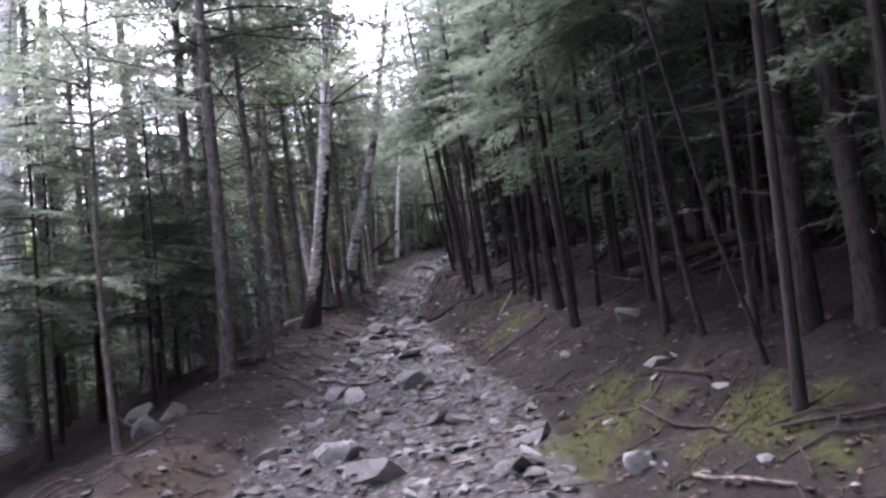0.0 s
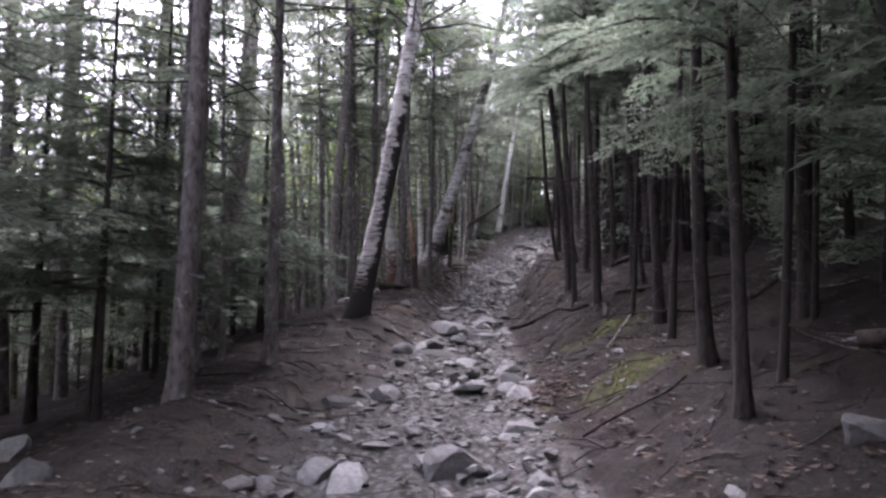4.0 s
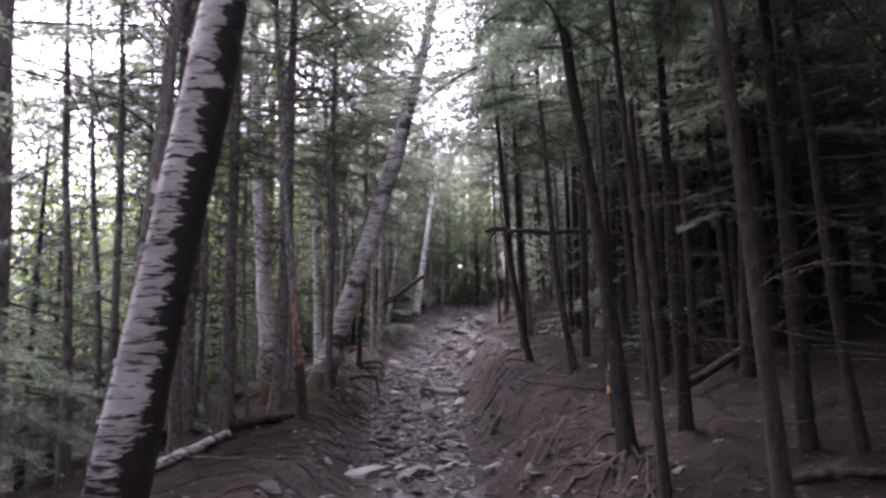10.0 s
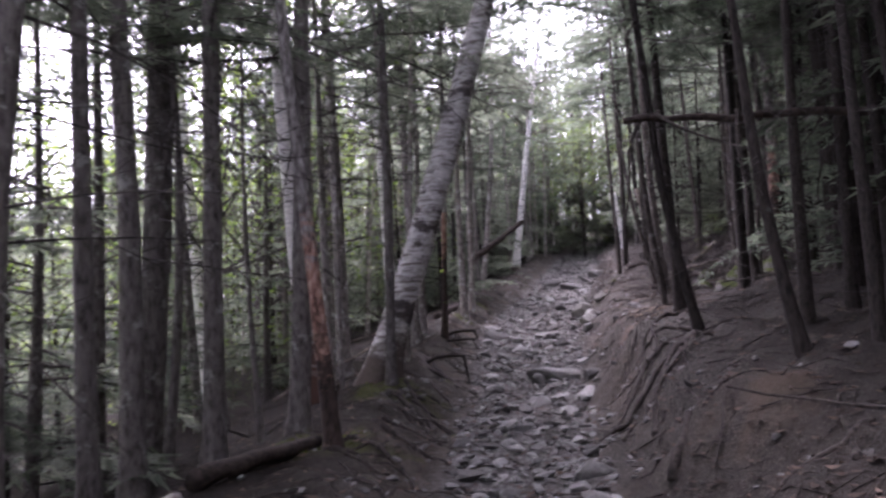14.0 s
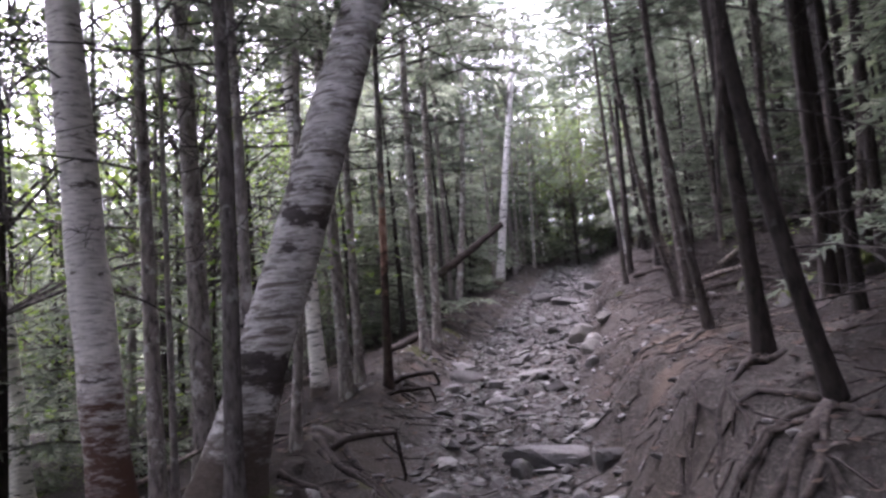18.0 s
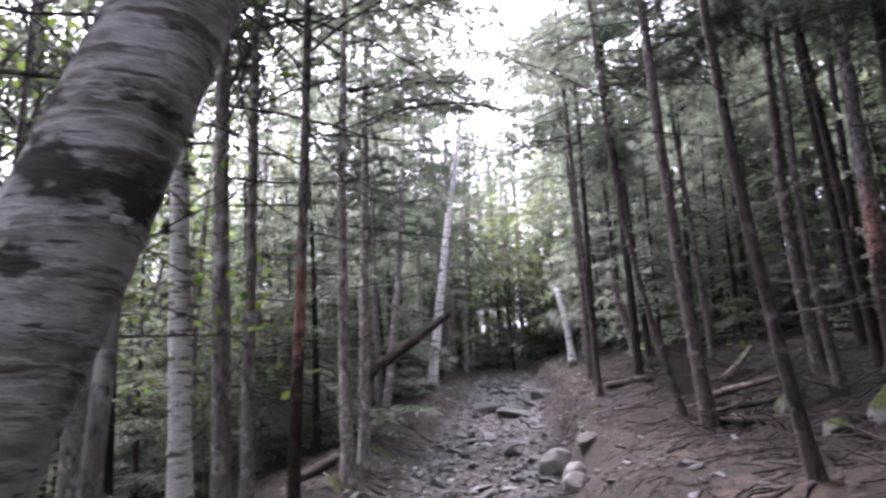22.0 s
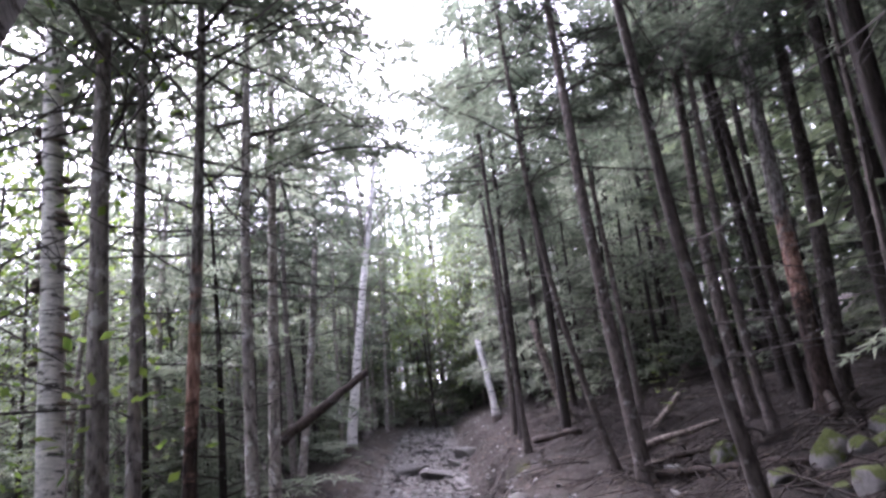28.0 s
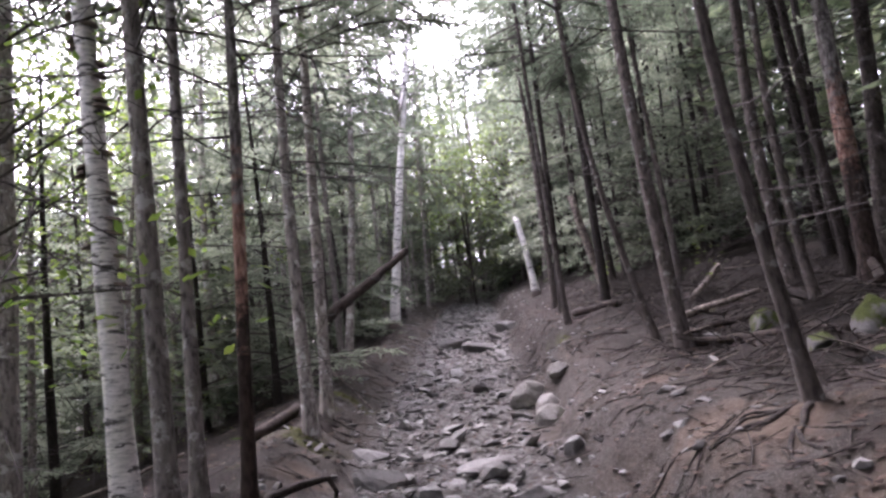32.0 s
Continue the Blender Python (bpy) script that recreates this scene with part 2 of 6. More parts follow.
def ground_material():
    m, nt, bsdf, obj = base_material("forest_ground", 0.95)

    def mask(name):
        node = nt.nodes.new("ShaderNodeAttribute")
        node.attribute_name = name
        return node.outputs["Fac"]

    fine = noise_tex(nt, obj, 38, 8, 0.72)
    mid = noise_tex(nt, obj, 5.5, 7, 0.65)
    wide = noise_tex(nt, obj, 0.8, 4, 0.6)
    specks = noise_tex(nt, obj, 75, 3, 0.6)
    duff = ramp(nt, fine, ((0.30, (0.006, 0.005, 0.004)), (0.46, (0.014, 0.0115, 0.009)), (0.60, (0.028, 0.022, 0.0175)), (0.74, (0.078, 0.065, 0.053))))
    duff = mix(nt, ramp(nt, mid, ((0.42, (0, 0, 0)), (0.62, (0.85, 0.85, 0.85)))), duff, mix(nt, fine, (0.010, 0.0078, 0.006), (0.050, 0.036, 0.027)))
    duff = mix(nt, ramp(nt, specks, ((0.70, (0, 0, 0)), (0.74, (1, 1, 1)))), duff, (0.17, 0.135, 0.112))
    bare = ramp(nt, fine, ((0.28, (0.027, 0.024, 0.020)), (0.5, (0.070, 0.063, 0.054)), (0.72, (0.155, 0.142, 0.124))))
    bare = mix(nt, ramp(nt, wide, ((0.47, (0, 0, 0)), (0.60, (0.85, 0.85, 0.85)))), bare, mix(nt, fine, (0.030, 0.025, 0.020), (0.125, 0.103, 0.082)))
    bare = mix(nt, ramp(nt, mid, ((0.5, (0, 0, 0)), (0.63, (0.7, 0.7, 0.7)))), bare, (0.05, 0.040, 0.035))
    chips = noise_tex(nt, obj, 16, 1, 0.5, kind="ShaderNodeTexVoronoi")
    gravel = ramp(nt, chips, ((0.0, (0.25, 0.243, 0.232)), (0.35, (0.15, 0.145, 0.137)), (0.7, (0.058, 0.054, 0.049))))
    gravel = mix(nt, ramp(nt, fine, ((0.42, (0, 0, 0)), (0.6, (0.8, 0.8, 0.8)))), gravel, (0.085, 0.077, 0.068))
    bare = mix(nt, ramp(nt, specks, ((0.62, (0, 0, 0)), (0.66, (1, 1, 1)))), bare, (0.23, 0.205, 0.185))
    bare = mix(nt, mask("clay"), bare, mix(nt, fine, (0.080, 0.058, 0.041), (0.235, 0.175, 0.126)))
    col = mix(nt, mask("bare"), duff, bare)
    col = mix(nt, mask("gravel"), col, gravel)
    moss = mix(nt, fine, (0.022, 0.026, 0.009), (0.115, 0.125, 0.030))
    col = mix(nt, mask("moss"), col, moss)
    nt.links.new(col, bsdf.inputs["Base Color"])
    lump = mix(nt, 0.5, fine, mid)
    bump(nt, bsdf, lump, 1.0, 0.09)
    return m


# Dark and pale bark copies put thicket shade and open-side light into the colour.
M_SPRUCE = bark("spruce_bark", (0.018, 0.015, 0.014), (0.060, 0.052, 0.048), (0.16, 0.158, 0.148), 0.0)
M_PALESPRUCE = bark("lit_lichened_spruce_bark", (0.04, 0.034, 0.031), (0.125, 0.112, 0.104), (0.26, 0.255, 0.24), 0.03)
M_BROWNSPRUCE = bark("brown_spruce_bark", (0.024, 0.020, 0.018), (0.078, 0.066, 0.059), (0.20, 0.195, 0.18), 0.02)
M_SHADEBARK = bark("shaded_bark", (0.009, 0.0075, 0.007), (0.028, 0.023, 0.020), (0.06, 0.06, 0.055), -0.02)
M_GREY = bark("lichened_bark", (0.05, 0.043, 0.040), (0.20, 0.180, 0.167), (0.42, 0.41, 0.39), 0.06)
M_RED = bark("rusty_bark", (0.03, 0.020, 0.016), (0.10, 0.075, 0.060), (0.20, 0.19, 0.17), 0.05, (0.17, 0.080, 0.056))
M_BIRCH = birch_bark("paper_birch_bark", (0.88, 0.85, 0.82), (0.028, 0.023, 0.022), -0.02, 0.16, (2.2, 2.2, 8.0), 0.12)
M_OLDBIRCH = old_birch_bark("old_birch_bark")
M_DARKSIDEBIRCH = dark_sided_birch_bark("dark_sided_birch_bark", 0.255, -0.021, 0.13)
M_RUSTBIRCH = birch_bark("rust_footed_birch_bark", (0.74, 0.70, 0.67), (0.07, 0.045, 0.036), 0.0, 1.15, (1.5, 1.5, 6.0), 0.35, 0.60, foot=(0.13, 0.062, 0.042))
M_BIRCHSCARRED = birch_bark("scarred_birch_bark", (0.66, 0.61, 0.58), (0.022, 0.018, 0.017), 0.03, 0.9, (2.2, 2.2, 6.0))
M_TWIG = plain_wood("dead_twig_bark", (0.022, 0.019, 0.017), (0.105, 0.093, 0.085))
# Darker fir and paler copies of needles: shade and light put into their colour.
M_NEEDLE = foliage("shaded_fir_needles", (0.064, 0.084, 0.062), (0.126, 0.150, 0.113), 0.5)
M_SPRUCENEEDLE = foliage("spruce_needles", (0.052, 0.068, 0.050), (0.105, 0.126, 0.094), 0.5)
M_LITNEEDLE = foliage("lit_conifer_needles", (0.092, 0.112, 0.084), (0.168, 0.192, 0.148), 0.55)
M_LEAF = foliage("broad_leaves", (0.055, 0.10, 0.018), (0.15, 0.20, 0.045), 0.5)
# Paled and greyed leaf colour that stands in for haze over the distance.
M_FARLEAF = foliage("hazy_far_foliage", (0.072, 0.098, 0.060), (0.17, 0.205, 0.125), 0.5)
M_BIRCHLEAF = foliage("birch_leaves", (0.035, 0.060, 0.020), (0.085, 0.12, 0.042), 0.42)
M_DEADWOOD = plain_wood("dead_wood", (0.05, 0.040, 0.034), (0.26, 0.22, 0.19), 22)
M_DARKWOOD = plain_wood("rotten_wood", (0.014, 0.011, 0.010), (0.06, 0.045, 0.036), 18)
M_ROOT = plain_wood("root_bark", (0.011, 0.009, 0.008), (0.060, 0.049, 0.041), 26)
M_FRESHWOOD = plain_wood("broken_orange_wood", (0.22, 0.10, 0.04), (0.50, 0.30, 0.14), 24)
M_STONE = stone_material("trail_stone", False)
M_STONES = stone_material("loose_stones", True)
M_TANSTONE = stone_material("dry_tan_stone", False, 1.3)
M_LITTER = foliage("dry_leaf_litter", (0.016, 0.011, 0.009), (0.125, 0.088, 0.068), 0.1, 0.85)
M_MOSS = foliage("moss", (0.030, 0.036, 0.009), (0.12, 0.135, 0.030), 0.15, 0.95)
M_FUNGUS = plain_wood("bracket_fungus_flesh", (0.045, 0.036, 0.030), (0.17, 0.135, 0.11), 14)
M_GROUND = ground_material()


def peeling_bark(name, up):
    """Grey lichened bark that has peeled to rusty inner bark in a zone above the dark scaly foot."""
    m, nt, bsdf, obj = base_material(name, 0.9)
    flakes = noise_tex(nt, obj, 26, 6, 0.62, (1, 1, 0.38))
    ragged = noise_tex(nt, obj, 5.0, 6, 0.7, (1, 1, 2.2))
    parts = nt.nodes.new("ShaderNodeSeparateXYZ")
    nt.links.new(obj, parts.inputs[0])
    at = calc(nt, "ADD", calc(nt, "MULTIPLY", calc(nt, "SUBTRACT", parts.outputs[2], up), 0.2), calc(nt, "MULTIPLY", ragged, 0.5))
    grey = ramp(nt, flakes, ((0.35, (0.055, 0.048, 0.044)), (0.5, (0.17, 0.155, 0.145)), (0.68, (0.36, 0.345, 0.33))))
    rust = ramp(nt, flakes, ((0.35, (0.085, 0.046, 0.035)), (0.5, (0.30, 0.17, 0.13)), (0.68, (0.48, 0.34, 0.28))))
    foot = ramp(nt, flakes, ((0.35, (0.012, 0.009, 0.008)), (0.6, (0.06, 0.042, 0.035))))
    col = mix(nt, ramp(nt, at, ((0.36, (0, 0, 0)), (0.45, (1, 1, 1)))), foot, rust)
    col = mix(nt, ramp(nt, at, ((0.52, (0, 0, 0)), (0.60, (1, 1, 1)))), col, grey)
    nt.links.new(col, bsdf.inputs["Base Color"])
    bump(nt, bsdf, flakes, 0.8, 0.012)
    return m


M_PEELING, M_HIGHPEELING = peeling_bark("peeling_conifer_bark", 0.05), peeling_bark("high_peeling_conifer_bark", 0.65)


def moss_rock_material():
    m, nt, bsdf, obj = base_material("mossy_rock", 0.95)
    fine, wide = noise_tex(nt, obj, 40, 6, 0.7), noise_tex(nt, obj, 5, 6, 0.65)
    up = nt.nodes.new("ShaderNodeSeparateXYZ")
    nt.links.new(nt.nodes.new("ShaderNodeNewGeometry").outputs["Normal"], up.inputs[0])
    cover = maths(nt, "ADD", maths(nt, "MULTIPLY", up.outputs[2], 0.35), wide)
    stone = mix(nt, fine, (0.06, 0.058, 0.055), (0.24, 0.235, 0.225))
    moss = mix(nt, fine, (0.012, 0.018, 0.006), (0.10, 0.125, 0.028))
    col = mix(nt, ramp(nt, cover, ((0.56, (0, 0, 0)), (0.66, (1, 1, 1)))), stone, moss)
    nt.links.new(col, bsdf.inputs["Base Color"])
    bump(nt, bsdf, fine, 1.0, 0.03)
    return m


M_MOSSROCK = moss_rock_material()

# ---- the lie of the land ----

def lerp_table(v, xs, zs):
    if v <= xs[0]:
        return zs[0] + (v - xs[0]) * (zs[1] - zs[0]) / (xs[1] - xs[0])
    for i in range(1, len(xs)):
        if v <= xs[i]:
            return zs[i - 1] + (v - xs[i - 1]) * (zs[i] - zs[i - 1]) / (xs[i] - xs[i - 1])
    return zs[-1] + (v - xs[-1]) * (zs[-1] - zs[-2]) / (xs[-1] - xs[-2])


def smooth(v):
    v = min(1.0, max(0.0, v))
    return v * v * (3 - 2 * v)


def trail_z(y):
    return lerp_table(y, (-5, 0, 9.2, 12, 18, 22, 24, 27.3, 30.4, 33, 37, 41, 47, 55, 60, 72), (-0.68, -0.05, 1.10, 1.36, 1.99, 2.38, 2.62, 3.02, 3.47, 3.85, 4.52, 5.22, 6.25, 7.6, 8.5, 11.9))


def trail_left(y):
    return lerp_table(min(60, max(-8, y)), (0, 8, 11, 15, 18, 21, 25, 28, 33, 36, 42, 48, 55), (-1.6, -1.6, -1.45, -1.5, -1.5, -1.85, -2.0, -2.2, -2.05, -1.7, -1.15, -0.65, 0.2))


def trail_right(y):
    return lerp_table(min(60, max(-8, y)), (0, 7, 10, 12, 15, 18, 22, 25, 28, 31, 35, 39, 45, 55), (0.85, 0.72, 0.35, 0.1, -0.25, -0.5, -0.5, -0.5, -0.4, -0.28, 0.08, 0.5, 0.95, 1.7))


def lie(x, y):
    """The smooth lie of the land: a worn trail, a bank rising on its right, a lip and a falling slope on its left."""
    z = trail_z(min(y, 70.0))
    a, b = trail_left(y), trail_right(y)
    b += 0.10 * math.sin(2.1 * y) + 0.05 * math.sin(5.3 * y + 1.0)
    if x > b:
        d = x - b
        rise = lerp_table(min(60, max(0, y)), (0, 7, 12, 16, 20, 23, 26, 29, 31.5, 34, 38, 45), (0.28, 0.32, 0.42, 0.42, 0.62, 0.78, 0.58, 0.46, 0.5, 0.7, 0.6, 0.5))
        wide = lerp_table(min(60, max(0, y)), (0, 14, 19, 25, 40), (0.95, 1.0, 0.95, 0.75, 0.7))
        terrace = lerp_table(min(60, max(0, y)), (0, 22, 26, 33, 40), (0.3, 0.3, 0.22, 0.22, 0.3))
        z += rise * smooth(d / wide) + terrace * min(max(d - 0.8, 0.0), 2.4) + 0.15 * min(max(d - 3.2, 0.0), 40.0)
    elif x < a:
        d = a - x
        edge = lerp_table(min(60, max(0, y)), (0, 9, 12, 19, 22, 45), (0.75, 0.9, 1.6, 1.5, 0.75, 0.75))
        lip = lerp_table(min(60, max(0, y)), (0, 10, 13, 17, 20, 23, 26, 27.5, 32, 45), (0.22, 0.24, 0.22, 0.28, 0.28, 0.36, 0.26, 0.36, 0.32, 0.3))
        z += lip * smooth(d / 0.75) - 0.27 * min(max(d - edge, 0.0), 9.0) - 0.12 * min(max(d - 9.0 - edge, 0.0), 40.0)
    else:
        m = (x - (a + b) / 2) / ((b - a) / 2)
        z -= 0.06 * (1 - m * m)
    return z


def fbm(x, y, scale, seed=0.0, octaves=4):
    return noise.fractal(Vector((x * scale, y * scale, seed)), 1.0, 2.1, octaves)


def trail_mask(x, y):
    a, b = trail_left(y), trail_right(y)
    wob = 0.16 * fbm(x, y, 1.3, 3.1)
    return smooth((x - a + 0.12 + wob) / 0.3) * smooth((b + 0.05 - x + wob) / 0.28)


def ground_z(x, y):
    g = trail_mask(x, y)
    z = lie(x, y)
    near = 1.0 if -9 < x < 9 else 0.6
    z += near * (0.09 * (1 - g) * fbm(x, y, 0.55, 7.7) + 0.045 * fbm(x, y, 2.3, 1.5, 3))
    z += (0.018 + 0.016 * g) * noise.noise(Vector((x * 9.0, y * 9.0, 2.0)))
    # hummocks and creases on the banks
    z += near * 0.10 * (1 - g) * (0.3 - abs(noise.noise(Vector((x * 1.9, y * 1.9, 31.0))))) + near * 0.05 * (1 - g) * (0.3 - abs(noise.noise(Vector((x * 4.3, y * 4.3, 17.0)))))
    side = smooth((x - trail_right(y)) / 0.4) * smooth((4.5 - x) / 2.0) * smooth((y - 11) / 3) * smooth((27 - y) / 3)
    z += side * (0.13 * (0.25 - abs(noise.noise(Vector((x * 2.6 + 0.8 * y, y * 0.9, 5.0))))) + 0.06 * (0.25 - abs(noise.noise(Vector((x * 6.0, y * 3.2, 8.0))))))
    # the root mound under the first birch
    z += 0.15 * math.exp(-((x + 2.3) ** 2 + (y - 13.85) ** 2) / 0.25)
    # ledges worn into the trail and its banks
    z += 0.05 * (1 - abs(2 * ((y * 0.9 + 0.6 * fbm(x, y, 0.9, 5.0)) % 1.0) - 1)) * g
    return z


MOSS_SPOTS = ((1.00, 5.60, 0.45), (1.35, 6.30, 0.3), (1.75, 4.50, 0.36), (0.95, 10.60, 0.35), (-2.65, 29.66, 0.3), (-2.57, 32.32, 0.28), (0.39, 33.03, 0.3), (-2.70, 20.30, 0.35), (1.00, 12.90, 0.4), (-2.70, 22.70, 0.45))


def moss_mask(x, y):
    v = 0.0
    for mx, my, mr in MOSS_SPOTS:
        d = math.hypot(x - mx, (y - my)) / mr
        v = max(v, smooth(1.35 - d * (1.0 + 0.9 * fbm(x, y, 3.0, 9.0)) + 0.5 * fbm(x, y, 9.0, 4.0)))
    return 0.85 * v


CLAY_SPOTS = ((0.15, 25.15, 0.25), (0.36, 27.07, 0.4), (-2.59, 28.48, 0.3), (0.44, 26.69, 0.55), (1.51, 26.13, 0.6), (0.75, 25.30, 0.4), (0.66, 29.25, 0.3), (-2.50, 27.12, 0.35), (-2.50, 16.10, 0.5), (-2.10, 5.60, 0.6), (0.40, 19.60, 0.35))


def clay_mask(x, y):
    v = 0.0
    for mx, my, mr in CLAY_SPOTS:
        d = math.hypot(x - mx, y - my) / mr
        v = max(v, smooth(1.3 - d + 0.9 * fbm(x, y, 2.2, 21.0) + 0.3 * fbm(x, y, 9.0, 8.0)))
    return 0.8 * v


def spaced(stops):
    out = [stops[0][0]]
    for (a, _), (b, step) in zip(stops, stops[1:]):
        n = max(1, round((b - a) / step))
        out += [a + (b - a) * (i + 1) / n for i in range(n)]
    return out


def build_ground():
    xs = spaced(((-420, 0), (-60, 60), (-20, 4), (-7, 0.7), (-3.6, 0.16), (2.4, 0.07), (6, 0.18), (18, 0.8), (60, 5), (420, 60)))
    ys = spaced(((-420, 0), (-60, 60), (-12, 4), (1.5, 0.6), (4, 0.12), (33, 0.09), (45, 0.18), (80, 0.8), (140, 8), (520, 60)))
    verts, gravel, bare, moss, clay = [], [], [], [], []
    for y in ys:
        for x in xs:
            if abs(x) < 30 and -15 < y < 85:
                z = ground_z(x, y)
                g = trail_mask(x, y)
                d = x - trail_right(y)
                e = trail_left(y) - x
                w = fbm(x, y, 0.8, 12.0)
                # Darker duff takes over the right bank before y 16 and past y 31.
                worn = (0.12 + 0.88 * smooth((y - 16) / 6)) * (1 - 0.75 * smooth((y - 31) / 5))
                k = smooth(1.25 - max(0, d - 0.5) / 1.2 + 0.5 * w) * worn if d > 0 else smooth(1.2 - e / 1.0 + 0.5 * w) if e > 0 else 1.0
            else:
                z, g, k = lie(max(-60, min(60, x)), y), 0.0, 0.0
            verts.append((x, y, z))
            gravel.append(g)
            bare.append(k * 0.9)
            moss.append(moss_mask(x, y) if abs(x) < 4 and 2 < y < 34 else 0.0)
            clay.append(clay_mask(x, y) if abs(x) < 4 and 2 < y < 34 else 0.0)
    n = len(xs)
    faces = [(j * n + i, j * n + i + 1, (j + 1) * n + i + 1, (j + 1) * n + i) for j in range(len(ys) - 1) for i in range(n - 1)]
    me = bpy.data.meshes.new("ground")
    me.from_pydata(verts, [], faces)
    for name, values in (("gravel", gravel), ("bare", bare), ("moss", moss), ("clay", clay)):
        at = me.attributes.new(name, "FLOAT", "POINT")
        at.data.foreach_set("value", values)
    me.polygons.foreach_set("use_smooth", [True] * len(faces))
    me.materials.append(M_GROUND)
    return tagged(new("ground", me), "brown forest soil with a worn stony trail climbing through it", "ground", kind="structure")


ground = build_ground()


# ---- building helpers ----
def mesh_of(name, verts, faces, material, smooth_faces=False):
    me = bpy.data.meshes.new(name)
    me.from_pydata(verts, [], faces)
    me.materials.append(material)
    if smooth_faces:
        me.polygons.foreach_set("use_smooth", [True] * len(faces))
    return me


def child(name, me, parent, m=None, label=""):
    ob = new(name, me)
    ob.parent = parent
    if m is not None:
        ob.matrix_local = m
    return tagged(ob, label)


def tube(verts, faces, points, radii, sides, rng=None, rough=0.0, cap=True):
    """A tapered limb along points, appended to verts and faces."""
    start = len(verts)
    for i, (p, r) in enumerate(zip(points, radii)):
        p = Vector(p)
        along = (Vector(points[min(i + 1, len(points) - 1)]) - Vector(points[max(i - 1, 0)])).normalized()
        side = along.cross(Vector((0.31, 0.17, 0.93)) if abs(along.z) < 0.8 else Vector((1, 0.05, 0))).normalized()
        up = along.cross(side)
        for s in range(sides):
            a = 2 * math.pi * s / sides
            k = r * (1 + (rng.uniform(-rough, rough) if rng else 0.0))
            verts.append(tuple(p + side * (math.cos(a) * k) + up * (math.sin(a) * k)))
    for i in range(len(points) - 1):
        for s in range(sides):
            a, b = start + i * sides + s, start + i * sides + (s + 1) % sides
            faces.append((a, b, b + sides, a + sides))
    if cap:
        faces.append(tuple(start + s for s in reversed(range(sides))))
        faces.append(tuple(start + (len(points) - 1) * sides + s for s in range(sides)))


def trunk_verts(path, r, h, sides, rng, flare=0.55, taper=0.82, step=0.35):
    verts, faces = [], []
    zs = [-0.25, -0.05, 0.06, 0.16, 0.3, 0.5] + [0.5 + step * (i + 1) for i in range(int((h - 0.5) / step))]
    lobes = [rng.uniform(0, 2 * math.pi) for _ in range(2)]
    seed = rng.uniform(0, 90)
    for z in zs:
        cx, cy = path(z)
        base = r * (1 - taper * max(0, z) / h)
        for s in range(sides):
            a = 2 * math.pi * s / sides
            f = flare * math.exp(-max(z, 0) / 0.2) * (0.75 + 0.5 * math.cos(3 * a + lobes[0]) * math.cos(2 * a + lobes[1]))
            k = base * (1 + f + 0.16 * noise.noise(Vector((math.cos(a) * 1.4, math.sin(a) * 1.4, z * 1.7 + seed))))
            verts.append((cx + math.cos(a) * k, cy + math.sin(a) * k, z))
    for i in range(len(zs) - 1):
        for s in range(sides):
            a, b = i * sides + s, i * sides + (s + 1) % sides
            faces.append((a, b, b + sides, a + sides))
    faces.append(tuple((len(zs) - 1) * sides + s for s in range(sides)))
    return verts, faces


def bough(verts, faces, wood_v, wood_f, origin, azimuth, length, rise, droop, rng, gap, tuft):
    """A flat conifer bough: a thin stem, side shoots and small needle tufts along them."""
    steps = 6
    out = Vector((math.cos(azimuth), math.sin(azimuth), 0))
    axis = [Vector(origin) + out * (length * i / steps) + Vector((0, 0, length * (rise * i / steps - droop * (i / steps) ** 2))) for i in range(steps + 1)]
    tube(wood_v, wood_f, axis, [0.010 * length * (1 - 0.85 * i / steps) + 0.002 for i in range(steps + 1)], 3, cap=False)
    n = max(4, int(length / gap))
    for i in range(n):
        s = 0.12 + 0.88 * (i + rng.random()) / n
        k = min(steps - 1, int(s * steps))
        at = axis[k].lerp(axis[k + 1], s * steps - k)
        for way in (-1, 1):
            a = azimuth + way * rng.uniform(0.6, 1.1)
            ln = length * 0.42 * (1.05 - s) * rng.uniform(0.6, 1.2) + 0.07
            d = Vector((math.cos(a), math.sin(a), rng.uniform(-0.35, 0.05)))
            m = max(2, int(ln / (tuft * 0.55)))
            for j in range(m):
                p = at + d * (ln * (j + 0.5) / m)
                for side in (-1, 1):
                    b = a + side * rng.uniform(0.3, 1.1)
                    q = Vector((math.cos(b), math.sin(b), rng.uniform(-0.55, 0.25))) * tuft * rng.uniform(0.7, 1.3)
                    w = Vector((-math.sin(b), math.cos(b), rng.uniform(-0.6, 0.6))) * tuft * 0.15
                    v = len(verts)
                    verts += [tuple(p - w), tuple(p + w), tuple(p + q)]
                    faces.append((v, v + 1, v + 2))


def two_part_mesh(name, v, f, wv, wf, leaf, wood):
    """One mesh of leaves and of the wood that bears them."""
    k = len(v)
    me = mesh_of(name, v + wv, f + [tuple(k + i for i in q) for q in wf], leaf)
    me.materials.append(wood)
    me.polygons.foreach_set("material_index", [0] * len(f) + [1] * len(wf))
    return me


